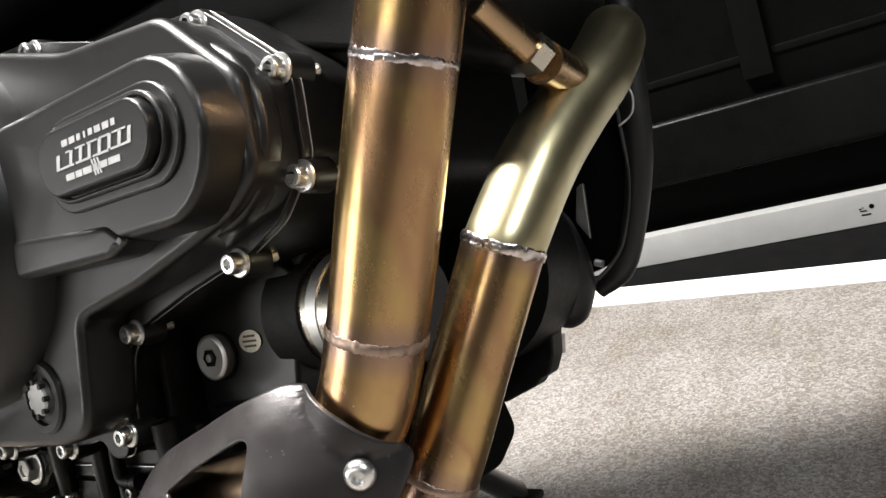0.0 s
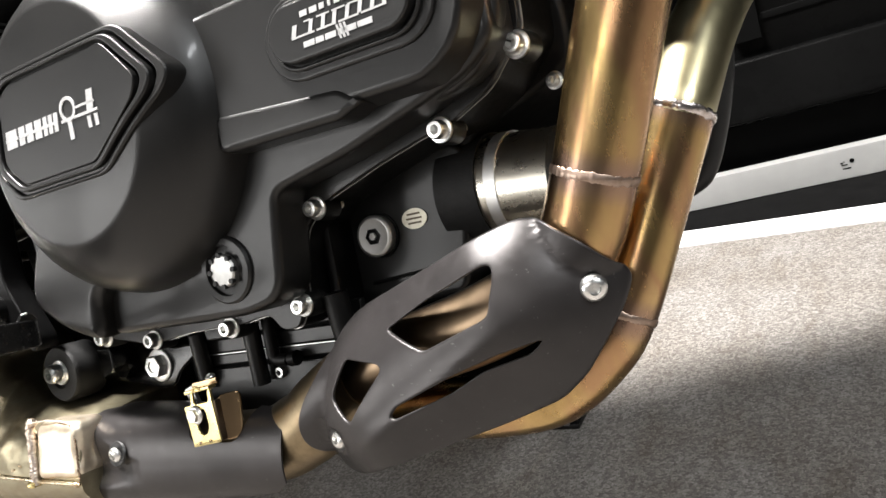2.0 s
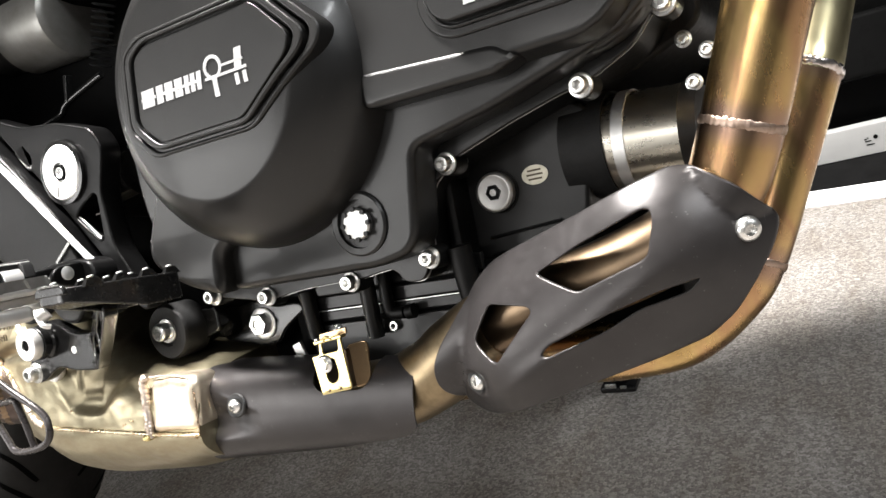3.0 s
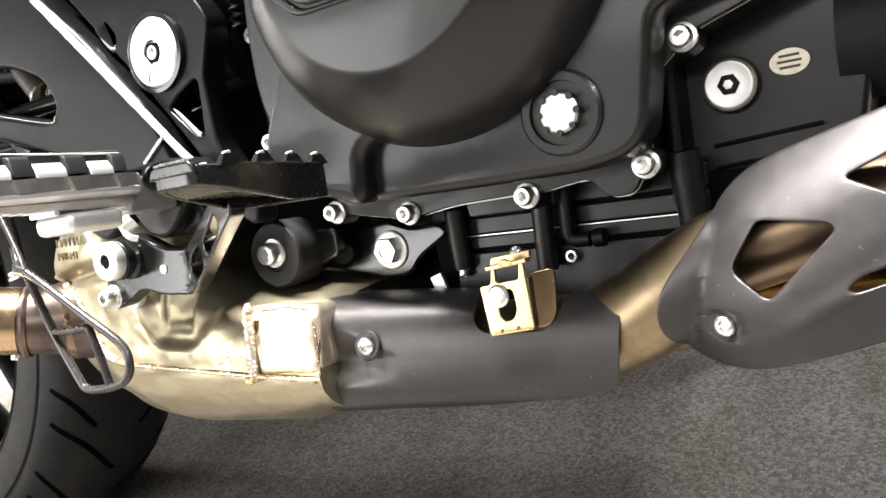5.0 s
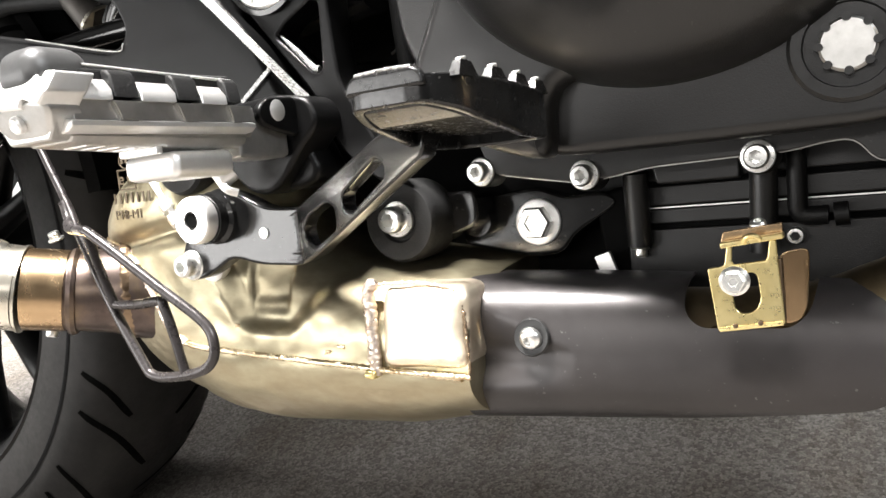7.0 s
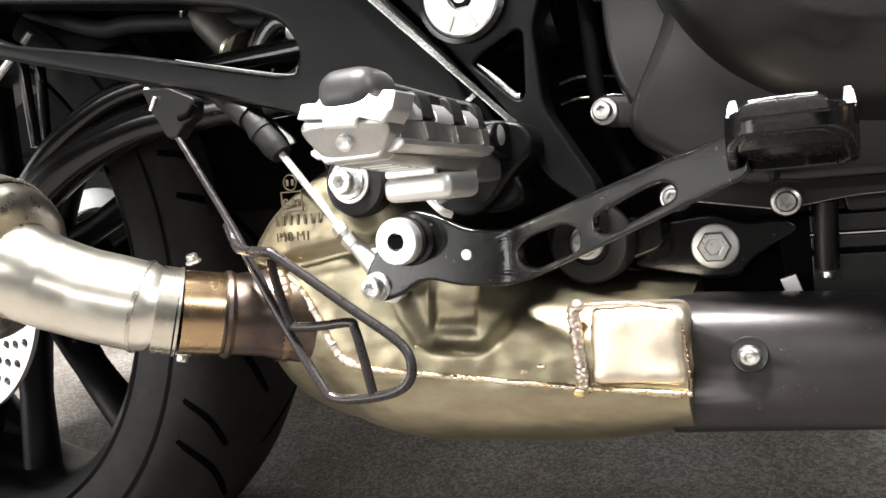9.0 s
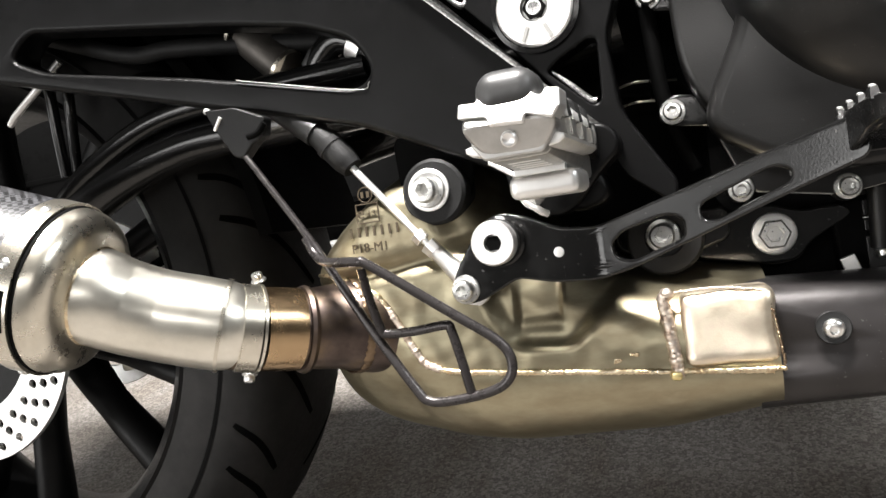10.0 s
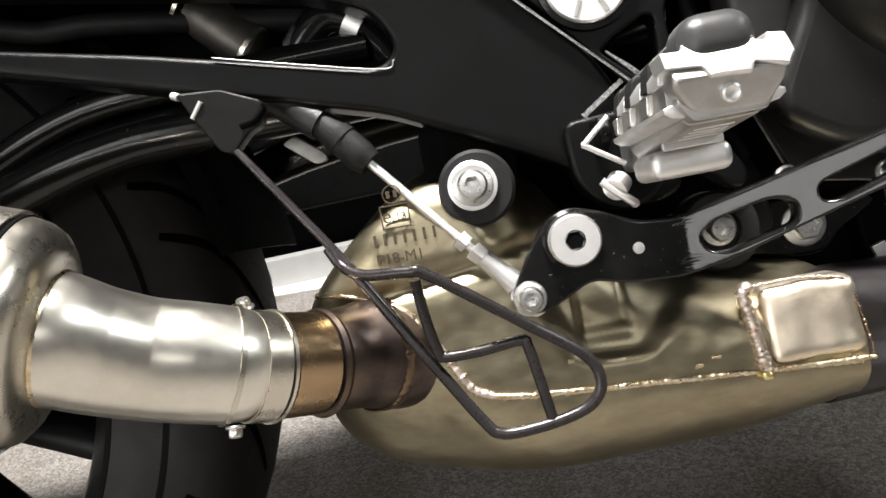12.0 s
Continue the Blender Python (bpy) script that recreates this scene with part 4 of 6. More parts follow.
def chamber_y(x, z, seam_out=0.0):
    zb, zt, zs = at_x(XB, x), at_x(XT, x), at_x(XS, x)
    ys = 0.045 - 0.095 * math.sqrt(max(0.0, 1 - max(0.0, (-0.615 - x) / 0.0795) ** 2.6))
    if z < zs:
        u = min(1.0, (zs - z) / max(1e-5, zs - zb))
        y = 0.045 - (0.045 - ys) * (1 - u ** 2.1) ** 0.5
    else:
        u = min(1.0, (z - zs) / max(1e-5, zt - zs))
        lobe = min(1.0, max(0.0, (-0.545 - x) / 0.03))
        y = 0.045 - (0.045 - ys) * (1 - u ** (3.2 + 5 * lobe)) ** 0.42
    # pressed recess: its near edge runs up along a fold, with a step inside it
    def ease(v, w):
        v = min(1.0, max(0.0, 0.5 + v / w))
        return v * v * (3 - 2 * v)
    right = -0.687 * (x + 0.4968) + 0.726 * (z - 0.2775)
    left = 0.903 * (x + 0.5343) + 0.429 * (z - 0.2808)
    dent = 0.0070 * ease(right, 0.012) * ease(left, 0.016) * ease(z - 0.2770 + 0.07 * (x + 0.515), 0.008)
    inside = ease(x + 0.5305, 0.004) * ease(-0.5035 - x, 0.004)
    dent += inside * (0.0018 * ease(z - 0.2856, 0.0018) + 0.0018 * ease(z - 0.2918, 0.0018))
    crease = 0.006 * math.exp(-((z - 0.335 - 0.15 * (x + 0.6)) / 0.006) ** 2) * (1 if x < -0.54 else math.exp(-((x + 0.54) / 0.02) ** 2))
    dent += 0.0011 * noise.noise((x * 34, z * 52, 0.3)) + 0.0005 * noise.noise((x * 95, z * 120, 4.1))
    return y + dent + crease - seam_out


def chamber():
    bm = bmesh.new()
    nx, nv = 190, 110
    front, back = [], []
    for i in range(nx + 1):
        x = -0.694 + 0.31 * (i / nx) ** 1.25
        zb, zt = at_x(XB, x), at_x(XT, x)
        fr, bk = [], []
        for j in range(nv + 1):
            u = 0.5 - 0.5 * math.cos(math.pi * j / nv)
            z = zb + (zt - zb) * u
            y = chamber_y(x, z)
            fr.append(bm.verts.new((x, y, z)))
            bk.append(bm.verts.new((x, 0.09 - min(y, 0.0449), z)))
        front.append(fr)
        back.append(bk)
    for i in range(nx):
        for j in range(nv):
            bm.faces.new((front[i][j], front[i + 1][j], front[i + 1][j + 1], front[i][j + 1]))
            bm.faces.new((back[i][j], back[i][j + 1], back[i + 1][j + 1], back[i + 1][j]))
    bmesh.ops.remove_doubles(bm, verts=bm.verts, dist=2e-4)
    holes = [e for e in bm.edges if e.is_boundary]
    bmesh.ops.holes_fill(bm, edges=holes, sides=0)
    bmesh.ops.recalc_face_normals(bm, faces=bm.faces)
    return bm


box = part("silencer_chamber", chamber(), CATSTEEL, BIKE, "straw-coloured pressed steel silencer chamber", 70)
def bead(line, r, wander=0.0006):
    """An uneven, rippled weld bead laid along a line of (x, z) on the chamber; r: its radius at both ends."""
    path = [Vector((x, 0, z)) for x, z in line]
    path = curve_points(path, 6)
    way = [0.0]
    for p, q in zip(path, path[1:]):
        way.append(way[-1] + (q - p).length)
    out, radii = [], []
    k = int(way[-1] / 0.0011)
    for i in range(k + 1):
        d = way[-1] * i / k
        x = float(np.interp(d, way, [p.x for p in path]))
        z = float(np.interp(d, way, [p.z for p in path])) + wander * noise.noise((d * 260, 3, 0))
        out.append((x, chamber_y(x, z) - 0.0004, z))
        radii.append((r[0] + (r[1] - r[0]) * i / k) * (1 + 0.38 * noise.noise((d * 420, 0, 7)) + 0.16 * math.sin(d * 2600)))
    return tube(out, radii, 8, smooth=False)


part("seam_weld", bead([(-0.680, 0.335), (-0.658, 0.3345), (-0.636, 0.3275), (-0.6217, 0.3205), (-0.6128, 0.309)], (0.0010, 0.0018)), SEAMWELD, box, "bright uneven weld seam", 80)
part("seam_weld", bead([(-0.6128, 0.309), (-0.6065, 0.2965), (-0.6003, 0.284), (-0.5931, 0.2722), (-0.5833, 0.2668)], (0.0022, 0.0026), 0.0010), PATCHWELD, box, "thick silvery weld round the corner", 80)
part("seam_weld", bead([(-0.5833, 0.2668), (-0.566, 0.2642), (-0.554, 0.2632), (-0.502, 0.2596), (-0.4489, 0.2562), (-0.42, 0.2545), (-0.388, 0.2522)], (0.0019, 0.0014)), SEAMWELD, box, "", 80)
# welded patch box
def bumpy(x0, x1, y0, y1, z0, z1, bevel, cuts, rough, scale, lean=0.0):
    """A block with a hammered or welded face."""
    bm = block(x0, x1, y0, y1, z0, z1, bevel, seg=3)
    bmesh.ops.subdivide_edges(bm, edges=[e for e in bm.edges if e.calc_length() > 0.009], cuts=cuts, use_grid_fill=True)
    for v in bm.verts:
        if v.co.y < (y0 + y1) / 2:
            v.co.y += rough * noise.noise(v.co * scale) + lean * (v.co.z - z0)
            v.co.x += rough * noise.noise(v.co * scale + Vector((5, 0, 0)))
            v.co.z += 0.8 * rough * noise.noise(v.co * scale + Vector((0, 5, 0)))
    return bm


def patch_y(z):
    return -0.0540 + 0.15 * (z - 0.2565)


def patch_bead(line, r, wander):
    """An uneven weld bead along a line of (x, z) on the patch."""
    pts = curve_points([Vector((x, 0, z)) for x, z in line], 40)
    out, radii = [], []
    for i, p in enumerate(pts):
        n = [noise.noise((i * 0.31, k, line[0][0] * 50)) for k in (1.3, 5.1, 9.7)]
        out.append((p.x + wander * n[0], patch_y(p.z) + 0.0019 + 0.0006 * n[2], p.z + wander * n[1]))
        radii.append(r * (1 + 0.30 * noise.noise((i * 0.35, 2.2, 7.7))))
    return tube(out, radii, 10, smooth=False)


part("welded_patch", bumpy(-0.4345, -0.3830, patch_y(0.2565), -0.02, 0.2570, 0.2995, 0.0065, 10, 0.0013, 60, 0.15), PATCHSTEEL, box, "pale cream heat-tinted patch welded on", 60)
part("patch_weld", patch_bead([(-0.4385, 0.2545), (-0.4395, 0.268), (-0.4410, 0.283), (-0.4425, 0.2965), (-0.4395, 0.3005)], 0.0036, 0.0008), PATCHWELD, box, "rough silvery weld along the patch", 60)
part("patch_weld", patch_bead([(-0.4395, 0.3000), (-0.425, 0.3010), (-0.408, 0.3005), (-0.390, 0.2975)], 0.0007, 0.0010), PATCHWELD, box, "", 60)
part("patch_weld", patch_bead([(-0.390, 0.2975), (-0.3850, 0.285), (-0.3830, 0.270), (-0.3820, 0.2560)], 0.0008, 0.0010), BURNTSHADE, box, "", 60)
part("patch_weld", patch_bead([(-0.4400, 0.2560), (-0.42, 0.2552), (-0.40, 0.2545), (-0.3820, 0.2540)], 0.0014, 0.0005), SEAMWELD, box, "", 60)
part("weld_blob", bumpy(-0.4435, -0.4365, -0.058, -0.04, 0.2515, 0.257, 0.0025, 3, 0.001, 200), GOLD, box, "", 60)
for x, z, w in ((-0.4623, 0.2672, 0.0032), (-0.4719, 0.2640, 0.0026), (-0.5387, 0.2780, 0.0022)):
    y = chamber_y(x, z)
    part("spatter", bumpy(x - w, x + w, y - 0.0005, y + 0.002, z - 0.0013, z + 0.0013, 0.0008, 1, 0.0012, 500), SEAMWELD, box)


# stamped marks on the chamber's upper lobe
def lettering(text, x, y, z, size, mat, parent, name="stamped_text"):
    cu = bpy.data.curves.new(name, "FONT")
    cu.body, cu.size, cu.extrude = text, size, 0.0003
    ob = new(name, cu)
    me = bpy.data.meshes.new_from_object(ob.evaluated_get(bpy.context.evaluated_depsgraph_get()))
    bpy.data.objects.remove(ob)
    bpy.data.curves.remove(cu)
    me.materials.append(mat)
    ob = new(name, me)
    ob.parent, ob.matrix_basis = parent, pose(x, y, z, 90, 0, 0)
    return ob


YM = -0.0505
lettering("P18-M1", -0.6325, YM, 0.3475, 0.0085, STAMP, box)
strokes(box, -0.632, -0.598, 0.3575, 0.3640, YM, [0.5, -1.3, 0.5, -1.3, 0.5, -1.3, 0.5, -1.3, 0.5, -1.3, 0.5, -1.3, 0.5], 0, STAMP)
part("stamped_square", plate([(-0.626, 0.366), (-0.610, 0.366), (-0.610, 0.379), (-0.626, 0.379)], YM, YM + 0.001, [[(-0.6252, 0.3668), (-0.6108, 0.3668), (-0.6108, 0.3782), (-0.6252, 0.3782)]], 0.0001), STAMP, box)
lettering("e", -0.6252, YM, 0.3695, 0.011, STAMP, box)
lettering("13", -0.6180, YM, 0.3700, 0.0062, STAMP, box)
part("stamped_ring", plate(circle(-0.618, 0.3845, 0.0052, 20), YM, YM + 0.001, [circle(-0.618, 0.3845, 0.0046, 20)], 0.0001), STAMP, box)
strokes(box, -0.621, -0.615, 0.3825, 0.3865, YM, [1, -1, 1], 0, STAMP)

# outlet, clamp and link pipe
outlet = part("outlet_stub", tube([(-0.605, 0.005, 0.298), (-0.634, -0.025, 0.299), (-0.655, -0.0455, 0.301), (-0.6725, -0.061, 0.3035), (-0.690, -0.081, 0.3085)], [0.046, 0.036, 0.0285, 0.0262, 0.0258], 40), SOOTED, BIKE, "burnt brown outlet stub")
part("stub_ring", lathe([(0.0255, -0.003), (0.0282, -0.0025), (0.0292, 0.0), (0.0282, 0.0025), (0.0255, 0.003), (0.0255, -0.003)], (-0.6715, -0.060, 0.303), (-0.66, -0.73, 0.17), 48), SOOTED, outlet)
weld(outlet, (-0.6465, -0.037, 0.3003), (-0.62, -0.77, 0.05), 0.0320, BURNTSHADE, 0.0034)
part("copper_band", tube([(-0.674, -0.0635, 0.304), (-0.6905, -0.0815, 0.3087)], 0.0270, 40, smooth=False), COPPER, outlet, "copper-coloured pipe end")
link_pts = [(-0.6915, -0.0828, 0.309), (-0.7025, -0.0925, 0.3130), (-0.7060, -0.0958, 0.3147), (-0.722, -0.1035, 0.3205), (-0.740, -0.111, 0.327), (-0.757, -0.1215, 0.336), (-0.7705, -0.1315, 0.3455), (-0.785, -0.136, 0.352)]
link = part("link_pipe", tube(link_pts, [0.0268, 0.0268, 0.0286, 0.0290, 0.0288, 0.0294, 0.0303, 0.030], 64, 16), LINKSTEEL, BIKE, "brushed steel link pipe")
part("clamp_band", tube([(-0.6915, -0.0828, 0.309), (-0.7000, -0.0903, 0.3120)], 0.0280, 48, smooth=False), STEEL, link, "steel clamp band")
# darker steel here paints the shade in the recess
part("recess_ring", tube([(-0.7000, -0.0903, 0.3120), (-0.7045, -0.0944, 0.3139)], 0.0271, 48, smooth=False), BURNTSHADE, link, "brown ring for the shade in the groove before the clamp")
part("clamp_rim", tube([(-0.6908, -0.0822, 0.3088), (-0.6920, -0.0834, 0.3092)], 0.0288, 48, smooth=False), STEEL, link)
part("pipe_lip", tube([(-0.7058, -0.0956, 0.3146), (-0.7076, -0.0967, 0.3153)], 0.0297, 48, smooth=False), STEEL, link)
screw_on(link, -0.711, -0.0427, 0.338, rx=-70, s=0.7, name="clamp_screw")
screw_on(link, -0.7287, -0.0441, 0.2728, rx=70, s=0.7, name="clamp_screw")
# carbon silencer
AX = Vector((-0.92, -0.19, 0.34)).normalized()
MO = Vector((-0.7705, -0.1315, 0.3455))
silencer = part("silencer", lathe([(0.0305, -0.002), (0.0325, -0.0012), (0.036, -0.0008), (0.0425, 0.0006), (0.0475, 0.0042), (0.0505, 0.0095), (0.0518, 0.0160), (0.0518, 0.0195)], MO, AX, 64), STEEL, BIKE, "carbon silencer with a steel end cone")
part("ring_gap", lathe([(0.0510, 0.0155), (0.0524, 0.0158), (0.0524, 0.0178), (0.0510, 0.0180), (0.0510, 0.0155)], MO, AX, 64), VOID, silencer)
part("end_ring", lathe([(0.0515, 0.0178), (0.0540, 0.0182), (0.0540, 0.0318), (0.0530, 0.0323)], MO, AX, 64), STEEL, silencer, "steel ring with rivets")
part("carbon_can", lathe([(0.0525, 0.028), (0.0530, 0.033), (0.0560, 0.30), (0.053, 0.31), (0.03, 0.312)], MO, AX, 64), CARBON, silencer, "woven carbon fibre can")
part("weld", lathe([(0.030, -0.0035), (0.0315, -0.001), (0.032, 0.001), (0.030, 0.0035), (0.030, -0.0035)], MO, AX, 48), SEAMWELD, silencer)
def slot_strip(start, end):
    """A black strip on the ring for the shade of a slot, between two angles round the axis."""
    bm = bmesh.new()
    s = Vector((0, 0, 1)).cross(AX).normalized()
    w = AX.cross(s)
    rows = []
    for i in range(7):
        a = radians(start + (end - start) * i / 6)
        out = math.cos(a) * s + math.sin(a) * w
        rows.append([bm.verts.new(MO + AX * h + out * r) for h, r in ((0.0205, 0.0544), (0.0285, 0.0544), (0.0285, 0.0532), (0.0205, 0.0532))])
    for a, b in zip(rows, rows[1:]):
        for k in range(4):
            bm.faces.new((a[k], a[(k + 1) % 4], b[(k + 1) % 4], b[k]))
    bm.faces.new(rows[0])
    bm.faces.new(rows[-1])
    bmesh.ops.recalc_face_normals(bm, faces=bm.faces)
    return bm


# black strip laid on the ring, painted for a shaded slot
part("slot_strip", slot_strip(-22, 4), VOID, silencer, "black strip for the shade of a slot in the end ring")
for a in range(0, 360, 45):
    s = Vector((0, 0, 1)).cross(AX).normalized()
    w = AX.cross(s)
    p = MO + AX * 0.025 + 0.0536 * (math.cos(radians(a + 20)) * s + math.sin(radians(a + 20)) * w)
    d = (p - MO - AX * 0.025).normalized()
    part("rivet", lathe([(0.0032, -0.0005), (0.003, 0.0008), (0.0016, 0.0016), (0, 0.0017)], p, d, 14), ZINC, silencer)

# ---- frame, controls and rear end ----
sub = part("frame_side_plate", plate(rounded([(-1.02, 0.70), (-1.02, 0.545), (-0.907, 0.513), (-0.712, 0.457), (-0.613, 0.428), (-0.563, 0.403), (-0.522, 0.382), (-0.485, 0.352), (-0.46, 0.36), (-0.50, 0.44), (-0.56, 0.505), (-0.62, 0.56), (-0.65, 0.70)], 0.012), -0.050, -0.022,
                                     [rounded([(-0.895, 0.528), (-0.875, 0.545), (-0.70, 0.512), (-0.645, 0.499), (-0.612, 0.484), (-0.600, 0.462), (-0.612, 0.452), (-0.74, 0.485), (-0.865, 0.513)], 0.010)], bevel=0.004), FRAME, BIKE, "black cast frame side plate with a long window")
part("slot_lip", tube([(-0.70, -0.0505, 0.4748), (-0.67, -0.0508, 0.4665), (-0.612, -0.0508, 0.4515), (-0.603, -0.0505, 0.455)], 0.0004, 8), CASTALU, sub, "thin pale line along the window's lower edge")
piv = part("pivot_plate", plate(rounded([(-0.59, 0.548), (-0.52, 0.468), (-0.47, 0.405), (-0.455, 0.372), (-0.43, 0.352), (-0.424, 0.362), (-0.452, 0.41), (-0.455, 0.455), (-0.442, 0.490), (-0.452, 0.508), (-0.495, 0.522), (-0.54, 0.528)], 0.008), -0.038, -0.018,
                                [rounded([(-0.4925, 0.4405), (-0.4845, 0.4470), (-0.4655, 0.4560), (-0.4610, 0.4540), (-0.4625, 0.4190), (-0.4650, 0.4165), (-0.4690, 0.4180)], 0.003), rounded([(-0.5585, 0.5090), (-0.5420, 0.5150), (-0.5320, 0.5020), (-0.5330, 0.4925), (-0.5400, 0.4895)], 0.003)], bevel=0.002), FRAME, BIKE, "black swingarm pivot plate with triangular cutouts")
# bare worn chamfer along the plate's forward edge
def chamfer(p0, p1, n, width):
    bm = bmesh.new()
    p0, p1, n = Vector(p0), Vector(p1), Vector(n).normalized()
    w = (p1 - p0).normalized().cross(n) * width / 2
    k = 24
    rows = []
    for i in range(k + 1):
        c = p0.lerp(p1, i / k)
        u = 1 + 0.25 * noise.noise((i * 0.9, 0, 0))
        rows.append([bm.verts.new(c + v) for v in (-w * u, w * u, w * u - n * 0.001, -w * u - n * 0.001)])
    for a, b in zip(rows, rows[1:]):
        for j in range(4):
            bm.faces.new((a[j], a[(j + 1) % 4], b[(j + 1) % 4], b[j]))
    bm.faces.new(rows[0])
    bm.faces.new(rows[-1])
    bmesh.ops.recalc_face_normals(bm, faces=bm.faces)
    return bm


part("plate_edge", chamfer((-0.600, -0.0522, 0.5405), (-0.4650, -0.0522, 0.4030), (0.85, -0.30, 0.40), 0.0062), WORNGLINT, piv, "bare worn metal edge")
# bright tubes for the light on the lower edges of both cutouts
part("plate_edge", tube([(-0.4895, -0.0362, 0.4405), (-0.4790, -0.0362, 0.4300), (-0.4690, -0.0362, 0.4195), (-0.4655, -0.0362, 0.4185)], [0.0008, 0.0018, 0.0022, 0.0020], 10), WORNGLINT, piv, "bright tube for the lit lower edge of the cutout")
part("plate_edge", tube([(-0.5555, -0.0362, 0.5085), (-0.5490, -0.0362, 0.5000), (-0.5410, -0.0362, 0.4925), (-0.5365, -0.0362, 0.4930)], [0.0010, 0.0018, 0.0024, 0.0020], 10), WORNGLINT, piv)
part("plate_edge", chamfer((-0.4870, -0.0524, 0.4210), (-0.5100, -0.0524, 0.4060), (-0.30, -0.75, -0.10), 0.0030), WORNGLINT, piv, "bare worn metal edge")
pcap = part("pivot_cap", lathe([(0.0235, -0.005), (0.0235, 0.003), (0.0222, 0.0042), (0.0085, 0.0042), (0.0075, 0.0015), (0, 0.0015)], (-0.4943, -0.0385, 0.4795), seg=48), ALU, piv, "round silver pivot cap with a hexagon socket")
part("pivot_ring", lathe([(0.027, -0.003), (0.027, 0.003), (0.0242, 0.0035), (0.0242, -0.002)], (-0.4943, -0.0385, 0.4795), seg=48), GLOSS, piv)
# black plug for the shade inside the cap's socket
part("socket", lathe([(0.0072, 0), (0.0072, 0.0026), (0, 0.0026)], (-0.4943, -0.0402, 0.4795), seg=6), VOID, piv, "", 20)
part("socket_nut", lathe([(0.0046, 0), (0.0046, 0.0004), (0.0038, 0.0006), (0.0034, 0.0002), (0, 0.0002)], (-0.4943, -0.0426, 0.4795), seg=24), ALU, piv)
# grey bars on the face, for the shade in two shallow dents
for a in (245, 295):
    c, s = math.cos(radians(a)), math.sin(radians(a))
    part("dent_bar", block(-0.0012, 0.0012, -0.0436, -0.0425, -0.0045, 0.0045, 0.0003), CASTALU, pcap).matrix_basis = pose(-0.4943 + 0.0165 * c, 0, 0.4795 + 0.0165 * s, 0, 90 - a, 0)
screw_on(piv, -0.4615, -0.0215, 0.403, SCREW, "cap_screw", s=0.8)
# near-black filler for the shade behind the plates, and parts between frame and engine
part("gap_filler", plate(rounded([(-0.54, 0.34), (-0.50, 0.27), (-0.31, 0.275), (-0.315, 0.33), (-0.40, 0.34), (-0.40, 0.60), (-0.60, 0.60)], 0.01), 0.05, 0.17, bevel=0.006), VOID, BIKE, "near-black filler for the gap between frame and engine")
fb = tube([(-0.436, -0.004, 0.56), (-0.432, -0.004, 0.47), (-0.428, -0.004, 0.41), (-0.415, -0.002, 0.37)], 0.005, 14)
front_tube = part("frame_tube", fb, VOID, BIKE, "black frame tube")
spring = [(-0.4645 + 0.0045 * math.cos(0.8 * i), 0.012 + 0.0045 * math.sin(0.8 * i), 0.472 + 0.0008 * i) for i in range(90)]
part("coil_spring", tube(spring, 0.0009, 6, 2), STEEL, front_tube, "thin black coil spring")
for z in (0.432, 0.419):
    part("cable", tube([(-0.46, 0.03, z), (-0.445, 0.022, z + 0.001), (-0.42, 0.03, z - 0.001)], 0.0009, 8), STEEL, front_tube)

# lower mounts
mount = part("rubber_mount", lathe([(0.0235, -0.02), (0.0235, 0.003), (0.0215, 0.006), (0.012, 0.0065), (0.011, 0.004), (0, 0.004)], (-0.4385, -0.010, 0.331), seg=40), RUBBER, BIKE, "black rubber exhaust mount")
screw_on(mount, -0.4395, -0.0145, 0.3325, SCREW, "cap_screw", s=1.35)
part("mount_stay", plate(rounded([(-0.47, 0.345), (-0.47, 0.325), (-0.44, 0.312), (-0.40, 0.325), (-0.40, 0.345)], 0.006), 0.006, 0.03, bevel=0.002), GLOSS, mount)
engine_lug = part("engine_mount", plate(rounded([(-0.425, 0.312), (-0.413, 0.338), (-0.375, 0.343), (-0.355, 0.335), (-0.335, 0.338), (-0.325, 0.33), (-0.352, 0.315), (-0.36, 0.304), (-0.375, 0.302)], 0.008), 0.030, 0.044, bevel=0.002), GLOSS, BIKE, "gloss black lower engine mount")
part("washer", lathe([(0.0138, 0), (0.0138, 0.0012), (0.0128, 0.002), (0.0092, 0.0022)], (-0.3735, 0.030, 0.3225), seg=36), ALU, engine_lug, "bright washer")
part("hex_bolt", lathe([(0.0098, 0), (0.0098, 0.0058), (0.0088, 0.0068), (0.0055, 0.0068), (0.005, 0.0055), (0, 0.0055)], (-0.3735, 0.028, 0.3225), seg=6), ZINC, engine_lug, "bright hexagon bolt", 20)
part("lug_sleeve", lathe([(0.009, -0.03), (0.009, 0.012), (0.006, 0.012)], (-0.407, 0.03, 0.326), seg=24), GLOSS, engine_lug)
part("cable_stop", block(-0.338, -0.326, 0.036, 0.04, 0.318, 0.326, 0.001, turn=(0, 20, 0)), ALU, engine_lug)

starter = part("starter_motor", lathe([(0.0, 0.0), (0.030, 0.0), (0.0365, 0.004), (0.0375, 0.012), (0.0375, 0.078), (0.034, 0.084), (0.028, 0.086), (0, 0.086)], (-0.525, 0.030, 0.630), (-1, 0.05, 0.06), 48), SHOCKPALE, BIKE, "pale grey metal starter motor")
part("starter_cap", lathe([(0.0, 0.0), (0.029, 0.0), (0.031, 0.004), (0.031, 0.040), (0.026, 0.046), (0, 0.046)], (-0.610, 0.034, 0.635), (-1, 0.05, 0.06), 40), PLASTIC, starter, "black end cap")
